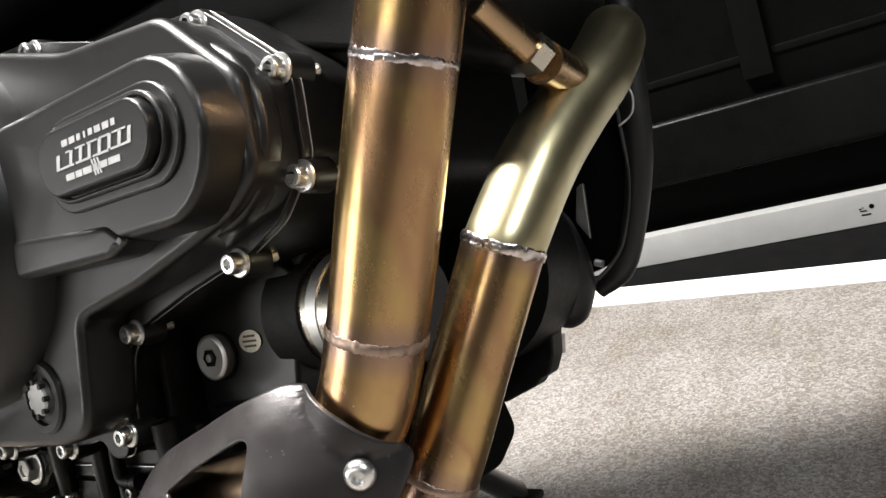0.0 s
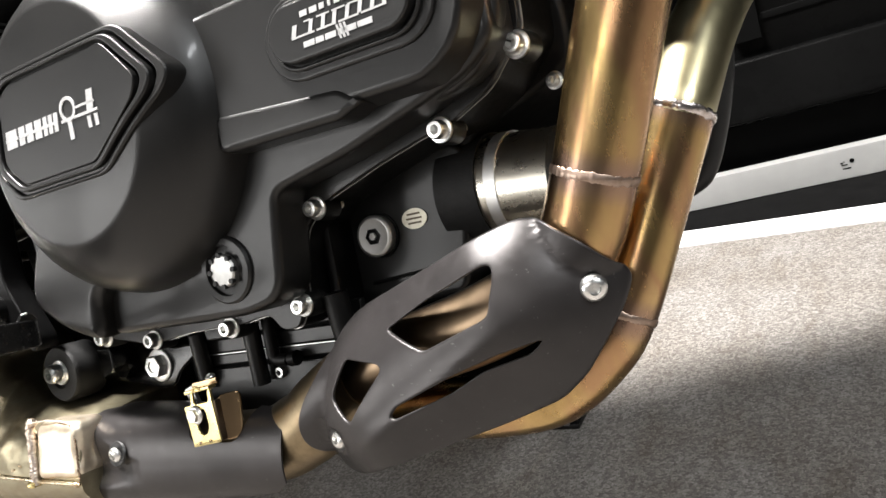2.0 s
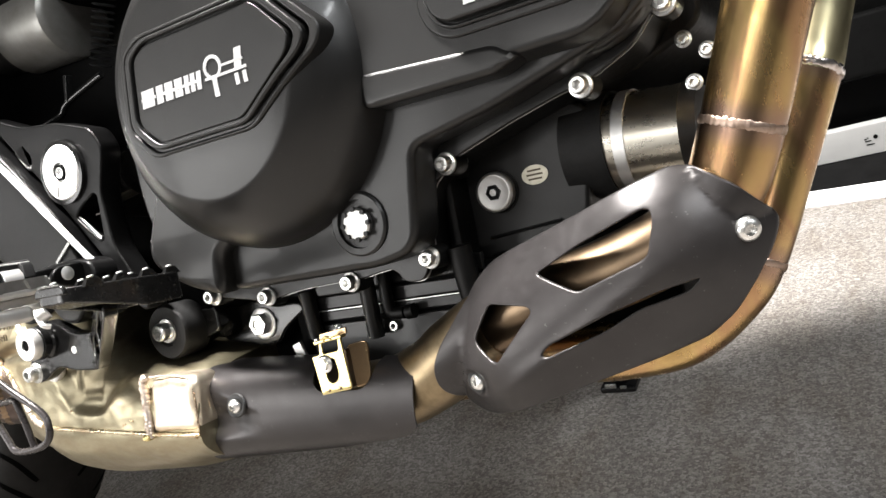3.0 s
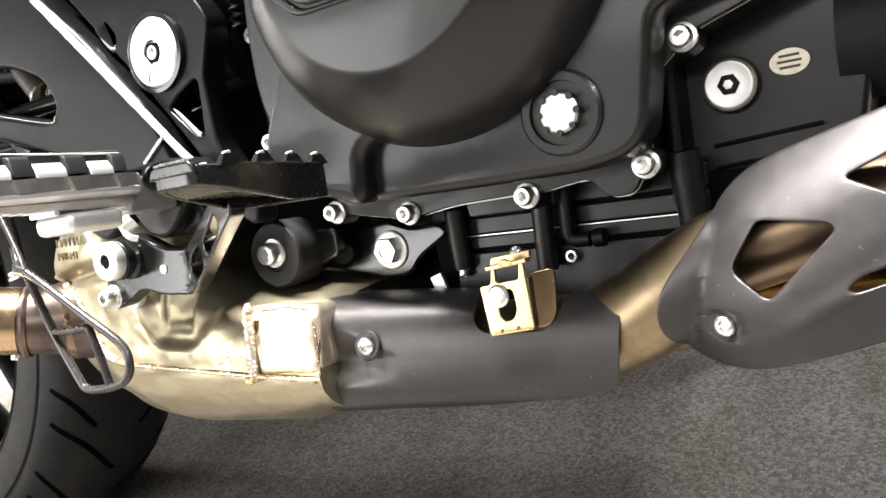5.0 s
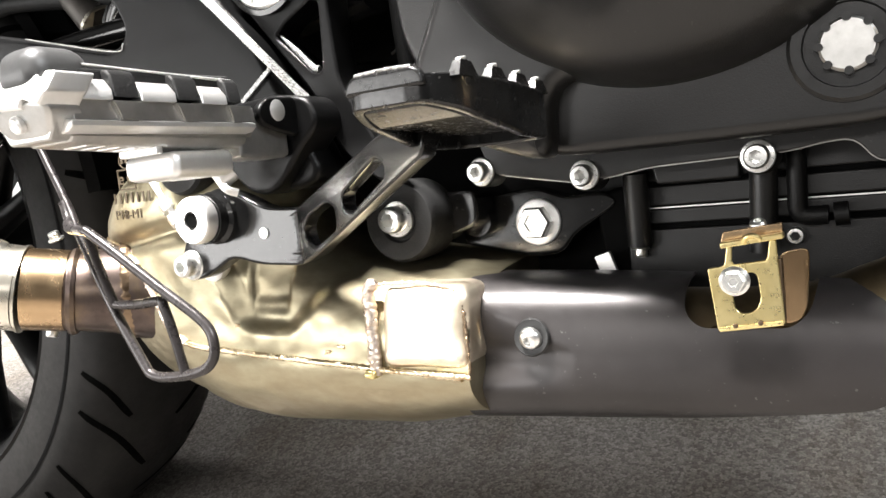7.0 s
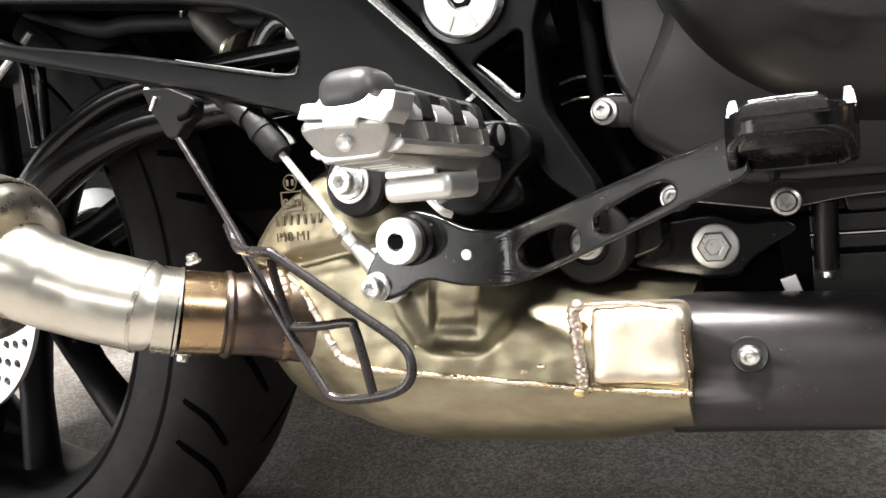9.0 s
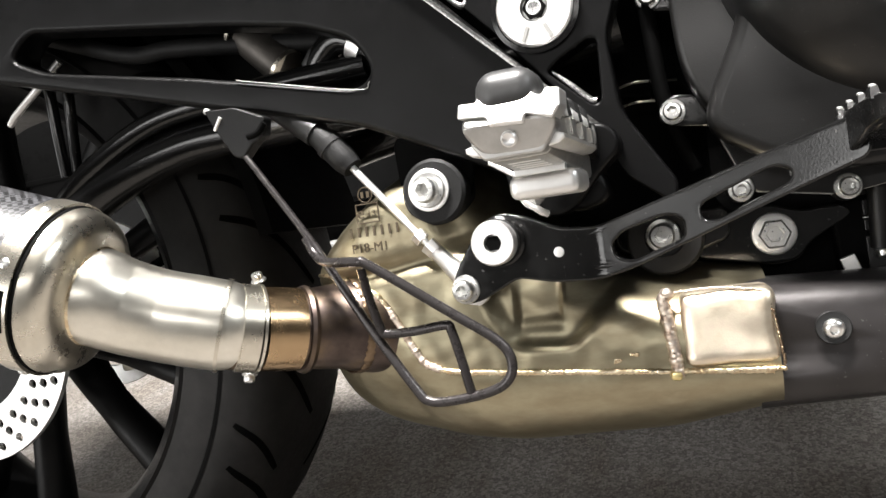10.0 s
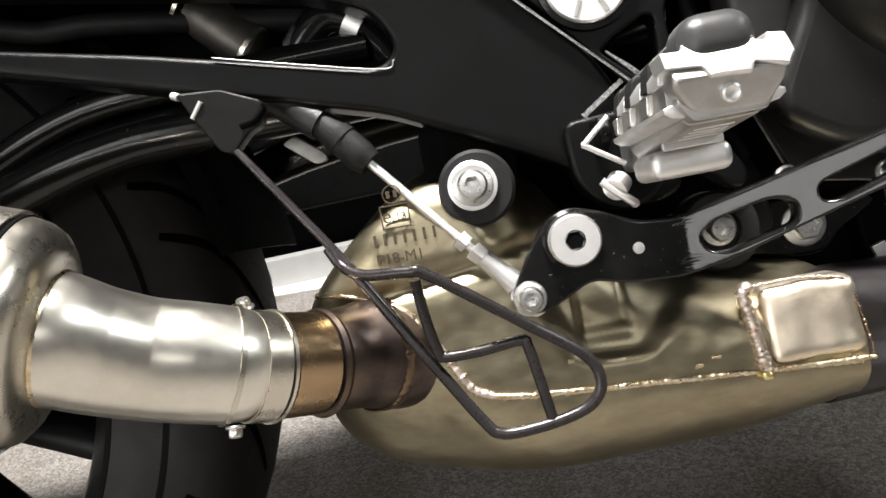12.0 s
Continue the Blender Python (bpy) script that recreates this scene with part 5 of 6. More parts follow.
for i in range(12):
    z = 0.568 + 0.0052 * i
    part("ribbed_boot", lathe([(0.0075, -0.0012), (0.0098, 0.0), (0.0075, 0.0012)], (-0.474 + 0.0022 * i, 0.004, z), (0.38, 0, 0.92), 20), RUBBER, starter)
lever = part("cable_lever", tube([(-0.575, 0.000, 0.5335), (-0.533, -0.002, 0.5375), (-0.520, -0.002, 0.5460), (-0.468, -0.002, 0.5580)], 0.0030, 12, 4), GLOSS, BIKE, "thin black cable lever")
part("lever_tab", block(-0.5165, -0.5125, -0.006, 0.002, 0.5460, 0.5690, 0.001, turn=(0, 12, 0)), GLOSS, lever)
hose_end = part("brake_line", tube([(-0.938, -0.018, 0.4890), (-0.9273, -0.020, 0.4959), (-0.9017, -0.020, 0.5119), (-0.880, -0.016, 0.5300)], [0.0026, 0.0030, 0.0030, 0.0030], 14, 4), ALU, BIKE, "bright steel brake line")
part("line_sleeve", tube([(-0.8985, -0.012, 0.520), (-0.8978, -0.012, 0.4876), (-0.8965, -0.010, 0.4400)], 0.0045, 12, 3), GLOSS, hose_end)
part("line_sleeve", tube([(-0.8830, -0.008, 0.520), (-0.8850, -0.008, 0.485), (-0.8892, -0.006, 0.4400)], 0.0045, 12, 3), GLOSS, hose_end)
# brake pedal
def arm_out(x, y, z):
    return x, y - 0.6 * max(0.0, x + 0.471), z


pedal = part("brake_pedal", plate(rounded([(-0.549, 0.3085), (-0.557, 0.3080), (-0.5645, 0.317), (-0.559, 0.330), (-0.545, 0.350), (-0.5375, 0.3575), (-0.527, 0.3606), (-0.511, 0.3555), (-0.494, 0.347), (-0.473, 0.345), (-0.457, 0.349), (-0.373, 0.3735), (-0.346, 0.381), (-0.343, 0.362), (-0.370, 0.352), (-0.455, 0.319), (-0.474, 0.314), (-0.501, 0.3155), (-0.522, 0.3205), (-0.541, 0.3110)], 0.006), -0.0625, -0.0510,
                                  [rounded([(-0.465, 0.334), (-0.457, 0.3405), (-0.433, 0.347), (-0.424, 0.344), (-0.424, 0.334), (-0.454, 0.3235), (-0.463, 0.326)], 0.004), rounded([(-0.415, 0.350), (-0.381, 0.3635), (-0.374, 0.361), (-0.374, 0.3555), (-0.408, 0.341), (-0.415, 0.342)], 0.004)], bevel=0.0014, fine=0.005, warp=arm_out), GLOSS, BIKE, "gloss black slotted brake pedal", 50)
piv_bolt = part("pivot_bolt", lathe([(0.0128, 0.0), (0.0132, 0.001), (0.0132, 0.0065), (0.0122, 0.0080), (0.0052, 0.0080), (0.0048, 0.004), (0, 0.004)], (-0.529, -0.0745, 0.3436), seg=40), ALU, pedal, "silver pedal pivot bolt")
part("pivot_bush", lathe([(0.0150, -0.002), (0.0150, 0.004), (0.0128, 0.0055), (0.0128, 0.0072), (0.0140, 0.0080), (0.0140, 0.0122), (0.012, 0.0125)], (-0.529, -0.0615, 0.3436), seg=40), GLOSS, pedal, "gloss black stepped bush")
# black plug in the bolt's hole, for the shade there
part("socket", lathe([(0.0046, 0), (0.0046, 0.0072), (0, 0.0072)], (-0.529, -0.0745, 0.3436), seg=6), VOID, piv_bolt, "", 20)
part("pedal_dot", lathe([(0.0032, 0), (0.003, 0.0012), (0, 0.0015)], (-0.4955, -0.0623, 0.333), seg=16), ALU, pedal, "small bright pin")
TOE = [(-0.348, -0.098), (-0.352, -0.130), (-0.350, -0.166), (-0.344, -0.180), (-0.318, -0.180), (-0.310, -0.168), (-0.306, -0.138), (-0.309, -0.104), (-0.322, -0.094)]

TOE_HOLLOW = [(-0.3445, -0.101), (-0.3480, -0.131), (-0.3462, -0.165), (-0.3420, -0.1765), (-0.3200, -0.1765), (-0.3138, -0.166), (-0.3100, -0.138), (-0.3128, -0.106), (-0.3235, -0.098)]


def pad_top(y):
    return 0.3805 - 0.045 * (y + 0.10)


def toe_pad(outline, hole, up):
    """A deep rim or a thin deck, its underside rising towards the outer end."""
    bm = plate(outline, -0.008, 0.008, hole, bevel=0.0012)
    for v in bm.verts:
        y, u = v.co.z, (0.008 - v.co.y) / 0.016
        low = 0.3635 + 0.0120 * min(1.0, max(0.0, (-0.128 - y) / 0.05)) ** 1.2
        low = max(low, pad_top(y) - up)
        v.co = Vector((v.co.x, y, low + (pad_top(y) - low) * u))
    bmesh.ops.recalc_face_normals(bm, faces=bm.faces)
    return bm


def tooth(x, y, wide, deep):
    """A pointed tooth standing on the pad's rim."""
    z = pad_top(y)
    bm = bmesh.new()
    ring = [bm.verts.new((x + a * wide / 2, y + b * deep / 2, z - 0.001)) for a, b in ((-1, -1), (1, -1), (1, 1), (-1, 1))]
    top = [bm.verts.new((x + a * wide / 3.2, y + b * deep / 4.5, z + 0.0045)) for a, b in ((-1, -1), (1, -1), (1, 1), (-1, 1))]
    bm.faces.new(top)
    for k in range(4):
        bm.faces.new((ring[k], ring[(k + 1) % 4], top[(k + 1) % 4], top[k]))
    bmesh.ops.bevel(bm, geom=[e for e in bm.edges if all(v in top for v in e.verts)], offset=0.0008, segments=2, affect="EDGES")
    bmesh.ops.recalc_face_normals(bm, faces=bm.faces)
    return bm


toe = part("toe_pad", toe_pad(rounded(TOE, 0.006), [rounded(TOE_HOLLOW, 0.004)], 0.1), TOEPAD, pedal, "serrated gloss black toe pad, hollow underneath")
part("pad_floor", toe_pad(rounded(TOE_HOLLOW, 0.004), [], 0.0125), TOEPAD, toe)
for y in (-0.108, -0.127, -0.146, -0.165):
    part("tooth", tooth(-0.3095 - 0.0018 * abs(y + 0.138) / 0.03, y, 0.004, 0.013), TOEPAD, toe)
    part("tooth", tooth(-0.3480 - 0.0015 * (y + 0.138) / 0.03, y, 0.004, 0.013), TOEPAD, toe)
# bright chips set on the teeth for their glints
for y in (-0.108, -0.127, -0.146, -0.165):
    for x in (-0.3095 - 0.0018 * abs(y + 0.138) / 0.03, -0.3480 - 0.0015 * (y + 0.138) / 0.03):
        part("tooth_glint", block(x - 0.0012, x + 0.0012, y - 0.0026, y + 0.0012, pad_top(y) + 0.0035, pad_top(y) + 0.0050, 0.0006, turn=(10, 0, 0)), ALU, toe, "bright chip for the glint on a tooth")
part("outer_lip", plate(rounded([(-0.3455, 0.380), (-0.3440, 0.3845), (-0.3410, 0.3862), (-0.3200, 0.3862), (-0.3175, 0.3845), (-0.3165, 0.380)], 0.0015), -0.1803, -0.1765, bevel=0.0012), TOEPAD, toe)
# bright line laid on the lip for its highlight
part("lip_glint", tube([(-0.3410, -0.1795, 0.3861), (-0.330, -0.1797, 0.3864), (-0.3205, -0.1795, 0.3861)], 0.0006, 8), WORNGLINT, toe, "thin bright line for the glint along the lip")

# brake rod
rod = part("brake_rod", tube([(-0.570, -0.0472, 0.335), (-0.5798, -0.0487, 0.347), (-0.6286, -0.0428, 0.4055), (-0.636, -0.042, 0.4145)], 0.0025, 14, 2), ALU, BIKE, "bright steel brake rod")
ROD = Vector((-0.64, 0.06, 0.77))
part("rod_nut", lathe([(0.0, -0.0035), (0.0056, -0.003), (0.0056, 0.003), (0, 0.0035)], (-0.5845, -0.0481, 0.3525), ROD, seg=6), ALU, rod, "hexagon lock nut", 20)
part("rod_nut", lathe([(0.0, -0.0045), (0.0056, -0.004), (0.0062, 0.003), (0, 0.004)], (-0.5780, -0.0484, 0.3448), ROD, seg=6), ALU, rod, "hexagon lock nut", 20)
part("rod_end", tube([(-0.576, -0.0483, 0.3425), (-0.569, -0.0475, 0.334), (-0.561, -0.0465, 0.3245)], [0.0048, 0.0056, 0.0072], 20, 3), ALU, rod, "tapered bright rod end")
part("rod_eye", lathe([(0.0095, -0.004), (0.0118, -0.003), (0.0124, 0.0), (0.0118, 0.003), (0.0095, 0.004), (0.004, 0.004)], (-0.5550, -0.0462, 0.3165), seg=32), ALU, rod, "bright ball joint eye")
screw_on(rod, -0.5550, -0.0622, 0.3172, SCREW, "cap_screw", s=1.15)
part("rubber_boot", tube([(-0.627, -0.043, 0.4035), (-0.632, -0.0425, 0.4095), (-0.642, -0.042, 0.4215), (-0.652, -0.041, 0.432)], [0.0072, 0.0092, 0.0092, 0.0075], 20, 4), RUBBER, rod, "black rubber boot")
part("boot_ring", tube([(-0.6395, -0.0422, 0.4185), (-0.6425, -0.0420, 0.4222)], 0.0100, 20, smooth=False), RUBBER, rod)
part("master_cylinder", tube([(-0.650, -0.041, 0.430), (-0.69, -0.034, 0.463)], 0.0095, 20, smooth=False), PLASTIC, rod)

# wire guard
G = -0.078
guard = part("heel_guard", tube([(-0.7005, -0.0615, 0.433), (-0.6935, -0.064, 0.4225), (-0.652, -0.071, 0.363), (-0.636, -0.075, 0.338), (-0.612, G, 0.298), (-0.590, G, 0.262), (-0.583, G, 0.2545), (-0.570, G, 0.2535), (-0.548, G, 0.2565), (-0.534, G, 0.262), (-0.5285, G, 0.272), (-0.534, G, 0.286), (-0.560, -0.083, 0.307), (-0.603, -0.090, 0.340), (-0.612, -0.090, 0.3435), (-0.636, -0.082, 0.3455), (-0.647, -0.0745, 0.352), (-0.653, -0.072, 0.362)], [0.0021, 0.0021, 0.0025] + [0.0030] * 15, 12, 6), GUNMETAL, BIKE, "bent dark steel wire heel guard")
part("inner_wire", tube([(-0.6105, -0.088, 0.339), (-0.609, -0.084, 0.318), (-0.606, -0.081, 0.301), (-0.603, -0.080, 0.2975), (-0.585, -0.080, 0.2975), (-0.5645, -0.081, 0.2995), (-0.5615, -0.081, 0.296), (-0.5585, -0.079, 0.278), (-0.5555, -0.0775, 0.2575)], 0.0029, 12, 6), GUNMETAL, guard)
part("guard_clip", plate(rounded([(-0.7185, 0.4560), (-0.6950, 0.4540), (-0.6735, 0.4440), (-0.6760, 0.4320), (-0.6840, 0.4285), (-0.6930, 0.4195), (-0.7000, 0.4215), (-0.7120, 0.4420)], 0.003), -0.0665, -0.0560, bevel=0.0015), CASE, guard, "black folded clip under the frame")
part("clip_edge", tube([(-0.7118, -0.0660, 0.4415), (-0.7055, -0.0672, 0.4492)], 0.0013, 10), ALU, guard)
part("clip_notch", tube([(-0.6870, -0.0672, 0.4330), (-0.6790, -0.0676, 0.4345), (-0.6735, -0.0670, 0.4400)], 0.0022, 10), VOID, guard)
part("guard_tab", tube([(-0.7235, -0.056, 0.4575), (-0.7195, -0.058, 0.4555)], 0.0022, 10), ALU, guard)
part("hose_bracket", plate(rounded([(-0.6885, 0.4325), (-0.6790, 0.4365), (-0.6615, 0.4215), (-0.6605, 0.4170), (-0.6690, 0.4160)], 0.003), 0.020, 0.023, bevel=0.0008), CASTALU, BIKE, "small bare metal hose bracket")

# silencer chamber mount
cw = part("chamber_mount", lathe([(0.021, -0.02), (0.021, 0.002), (0.019, 0.004), (0.012, 0.004)], (-0.572, -0.045, 0.3795), seg=40), RUBBER, BIKE, "black rubber bush of the silencer chamber")
part("washer", lathe([(0.0135, 0), (0.0135, 0.0015), (0.0128, 0.002), (0.006, 0.002)], (-0.574, -0.0495, 0.381), seg=36), ALU, cw, "bright round washer")
screw_on(cw, -0.574, -0.0515, 0.381, SCREW, "cap_screw", s=1.45)
part("mount_stay", plate(rounded([(-0.60, 0.42), (-0.598, 0.375), (-0.575, 0.356), (-0.552, 0.37), (-0.54, 0.42)], 0.01), -0.036, -0.03, bevel=0.002), VOID, cw)

# foot peg
PX = -0.4835


def crown(pts):
    """End outline of the peg, from ways across and above its middle, leaning with the peg."""
    return [(PX + w, 0.40 + h - 0.07 * w) for w, h in pts]


def end_lean(x, y, z):
    """The upper half of the end leans in and looks up, the lower half looks down."""
    return x, y + 0.65 * max(0.0, z - 0.3955) + 0.45 * max(0.0, 0.3955 - z), z


peg = part("foot_peg", plate(rounded([(PX - 0.0175, 0.3885), (PX - 0.0165, 0.3965), (PX + 0.0165, 0.3965), (PX + 0.0175, 0.3885), (PX + 0.0125, 0.3815), (PX - 0.0125, 0.3815)], 0.0015), -0.196, -0.090, bevel=0.001), CASTALU, BIKE, "serrated aluminium foot peg with rubber inserts")
part("end_wing", plate(rounded(crown([(-0.0205, -0.0015), (-0.0205, 0.0050), (-0.0130, 0.0050), (-0.0118, 0.0105), (-0.0055, 0.0105), (-0.0045, 0.0090), (0.0035, 0.0090), (0.0042, 0.0112), (0.0105, 0.0112), (0.0118, 0.0058), (0.0150, 0.0052), (0.0162, 0.0082), (0.0222, 0.0075), (0.0225, 0.0000), (0.0190, -0.0052), (0.0085, -0.0022), (0.0072, -0.0062), (-0.0068, -0.0062), (-0.0082, -0.0020)]), 0.0009, 3), -0.2035, -0.1860, bevel=0.0012, fine=0.006, warp=end_lean), ALU, peg, "bright scalloped outer wing")
part("end_cap", plate(rounded(crown([(-0.0190, -0.0010), (0.0195, -0.0030), (0.0195, -0.0075), (0.0130, -0.0165), (0.0080, -0.0178), (-0.0080, -0.0178), (-0.0130, -0.0165), (-0.0190, -0.0085)]), 0.003), -0.2015, -0.186, bevel=0.002, fine=0.006, warp=end_lean), CASTALU, peg, "grey rounded lower end")
for side in (-1, 1):
    def row(points):
        return [(PX + side * w, z) for w, z in points][::side]

    for y0, y1 in ((-0.1885, -0.1715), (-0.1585, -0.1400), (-0.1262, -0.1105)):
        part("side_tooth", plate(row([(0.010, 0.3965), (0.0208, 0.3965), (0.0204, 0.4005), (0.0165, 0.4048), (0.010, 0.4048)]), y0, y1, bevel=0.0008), ALU, peg, "bright worn tooth")
    for y0, y1 in ((-0.1712, -0.1588), (-0.1397, -0.1265), (-0.1102, -0.1010)):
        part("rubber_insert", plate(row([(0.008, 0.3968), (0.0206, 0.3978), (0.0190, 0.4065), (0.0165, 0.4090), (0.008, 0.4090)]), y0, y1, bevel=0.0012), RUBBER, peg, "black rubber tread block")
        bm = bmesh.new()
        mid, half = (y0 + y1) / 2, (y1 - y0) / 2
        corners = [(PX + side * w, mid + v, z) for w in (0.0165, 0.0214) for v, z in ((-half * 1.25, 0.3962), (half * 1.25, 0.3962), (half * 0.7, 0.3882), (-half * 0.7, 0.3882))]
        vs = [bm.verts.new(p) for p in corners]
        for q in ((0, 1, 2, 3), (7, 6, 5, 4), (0, 4, 5, 1), (1, 5, 6, 2), (2, 6, 7, 3), (3, 7, 4, 0)):
            bm.faces.new([vs[i] for i in q])
        bmesh.ops.bevel(bm, geom=bm.edges[:], offset=0.0007, segments=2, affect="EDGES")
        bmesh.ops.recalc_face_normals(bm, faces=bm.faces)
        part("side_lug", bm, CASTALU, peg)
    part("side_rail", plate(row([(0.010, 0.3880), (0.0190, 0.3880), (0.0190, 0.3966), (0.010, 0.3966)]), -0.189, -0.094, bevel=0.0006), CASTALU, peg)
    part("flange", plate(row([(0.010, 0.3832), (0.0185, 0.3842), (0.0212, 0.3862), (0.0212, 0.3880), (0.0175, 0.3892), (0.010, 0.3892)]), -0.192, -0.094, bevel=0.0009), ALU, peg)
    # thin pale line along the top edge of the tread strip
    part("edge_line", tube([(PX + side * 0.0120, -0.180, 0.4112), (PX + side * 0.0135, -0.140, 0.4098), (PX + side * 0.0145, -0.101, 0.4088)], 0.0007, 8), ALU, peg)
part("rubber_pad", block(PX - 0.0135, PX + 0.0135, -0.1995, -0.172, 0.398, 0.4180, 0.0088, seg=5), PADGREY, peg, "dark domed rubber pad")
part("tread_strip", block(PX - 0.0142, PX + 0.0142, -0.182, -0.099, 0.3985, 0.4105, 0.0022, turn=(1.2, 0, 0)), RUBBER, peg)
part("peg_keel", plate(rounded([(PX - 0.0150, 0.3835), (PX - 0.0120, 0.3770), (PX + 0.0120, 0.3770), (PX + 0.0150, 0.3835)], 0.002), -0.188, -0.094, [], bevel=0.0015, fine=0.01, warp=lambda x, y, z: (x, y, z + max(0.0, -0.125 - y) * 0.06 * (0.3835 - z) / 0.0065)), CASTALU, peg, "tapered grey underside")
for i in range(5):
    y = -0.176 + 0.0075 * i
    part("keel_rib", block(PX - 0.0075, PX + 0.0075, y - 0.0012, y + 0.0012, 0.3766 + 0.06 * max(0.0, -0.125 - y), 0.3810, 0.0005), ALU, peg)
part("keel_edge", block(PX - 0.0125, PX + 0.0125, -0.1475, -0.1440, 0.3755, 0.3790, 0.0008), ALU, peg)
part("peg_foot", block(PX - 0.0172, PX + 0.0172, -0.1430, -0.106, 0.3645, 0.3765, 0.0042, seg=3), ALU, peg, "bright cast lower lug")
part("end_screw", lathe([(0.0034, -0.004), (0.0034, 0.0005), (0.0026, 0.0012), (0.0016, 0.0006), (0, 0.0006)], (PX, -0.2000, 0.3885), (0, -1, -0.25), seg=20), ALU, peg)
hanger = part("peg_hanger", plate(rounded([(-0.523, 0.404), (-0.521, 0.372), (-0.508, 0.357), (-0.494, 0.3525), (-0.482, 0.3575), (-0.4655, 0.3765), (-0.452, 0.387), (-0.457, 0.402), (-0.480, 0.406)], 0.008), -0.060, -0.035, bevel=0.003), FRAME, BIKE, "black foot peg hanger")
for x0, x1 in ((-0.5090, -0.5030), (-0.4705, -0.4655)):
    part("hinge_ear", plate(rounded([(-0.0590, 0.382), (-0.076, 0.3855), (-0.0865, 0.3890), (-0.0880, 0.3960), (-0.0810, 0.4015), (-0.0590, 0.403)], 0.004), x0, x1, bevel=0.0014, warp=lambda x, y, z: (y, x, z)), FRAME, hanger, "black hinge ear")
part("ear_pin", lathe([(0.0058, -0.004), (0.0058, 0.0008), (0.005, 0.0014), (0, 0.0016)], (-0.4665, -0.0745, 0.3955), (1, -0.05, 0.05), seg=24), ALU, hanger, "bright hinge pin head")
part("hinge_block", block(PX - 0.0130, PX + 0.0130, -0.099, -0.062, 0.3720, 0.3945, 0.003), CASTALU, hanger, "grey inner end of the peg")
part("hinge_pin", lathe([(0.0062, -0.004), (0.0062, 0.004), (0, 0.0045)], (-0.5035, -0.078, 0.3665), (-0.5, -0.6, -0.5), seg=20), ALU, hanger, "bright hinge pin")
part("pin_clip", tube([(-0.511, -0.08, 0.370), (-0.500, -0.082, 0.359), (-0.496, -0.078, 0.356)], 0.0022, 8), ALU, hanger)
part("return_spring", tube([(-0.506, -0.098, 0.399), (-0.5185, -0.098, 0.3885), (-0.5185, -0.098, 0.387), (-0.5016, -0.098, 0.3757)], 0.0014, 8, 3), ALU, hanger)

# swingarm tubes, inner tubes and hoses seen through the window
arm = part("swingarm", tube([(-0.45, 0.0, 0.47), (-0.60, -0.004, 0.452), (-0.70, -0.004, 0.448), (-0.78, -0.004, 0.446), (-0.86, -0.004, 0.425), (-0.94, -0.004, 0.385), (-1.05, -0.004, 0.33)], [0.02, 0.017, 0.015, 0.0155, 0.017, 0.019, 0.022], 24), GLOSS, BIKE, "gloss black tubular swingarm")
part("brace_tube", tube([(-0.62, -0.01, 0.476), (-0.72, -0.012, 0.474), (-0.80, -0.012, 0.468), (-0.87, -0.012, 0.44), (-0.92, -0.010, 0.405)], 0.009, 18), GLOSS, arm)
part("far_arm", tube([(-0.45, 0.19, 0.47), (-0.75, 0.19, 0.44), (-1.05, 0.19, 0.33)], 0.018, 18), GLOSS, arm)
part("cross_tube", tube([(-0.58, -0.0, 0.455), (-0.58, 0.19, 0.455)], 0.02, 18), GLOSS, arm)
shock = part("shock_absorber", tube([(-0.7245, 0.008, 0.523), (-0.7160, 0.008, 0.515), (-0.690, 0.005, 0.488)], [0.0125, 0.0150, 0.0150], 24, 3), SHOCKGREY, BIKE, "dull grey shock absorber body")
part("shock_rim", tube([(-0.7275, 0.008, 0.5265), (-0.7255, 0.008, 0.5245)], 0.0158, 24, smooth=False), STEEL, shock)
part("shock_rim", tube([(-0.6925, 0.005, 0.4905), (-0.6905, 0.005, 0.4885)], 0.0160, 24, smooth=False), STEEL, shock)
hose = part("hose", tube([(-0.668, -0.002, 0.472), (-0.655, -0.006, 0.488), (-0.640, -0.008, 0.497), (-0.624, -0.008, 0.490), (-0.610, -0.004, 0.472), (-0.60, 0.0, 0.45)], 0.0105, 16), GLOSS, BIKE, "black rubber hose with a steel clip")
part("hose_clip", tube([(-0.628, -0.008, 0.4925), (-0.620, -0.008, 0.486)], 0.0122, 20, smooth=False), ALU, hose, "bright hose clip")
part("hose_joint", block(-0.668, -0.648, -0.014, 0.006, 0.476, 0.494, 0.004, turn=(0, 40, 0)), PLASTIC, hose)
part("wiring_loom", tube([(-0.90, 0.0, 0.555), (-0.83, 0.005, 0.528), (-0.78, 0.0, 0.522), (-0.70, 0.005, 0.51), (-0.64, 0.01, 0.5)], 0.007, 12), RUBBER, BIKE, "black wiring loom")
# unlit backdrop added behind the window; its depth keeps light off the floor
part("dark_backdrop", block(-0.86, -0.42, 0.04, 0.17, 0.46, 0.62, 0.004, turn=(0, 10, 0)), VOID, BIKE, "black backdrop behind the window, thickened to block light")

# rear wheel
WX, WY, WZ = -1.05, 0.09, 0.325
wheel = tagged(new("rear_wheel"), "rear wheel with a black rim and perforated disc")
wheel.parent = BIKE


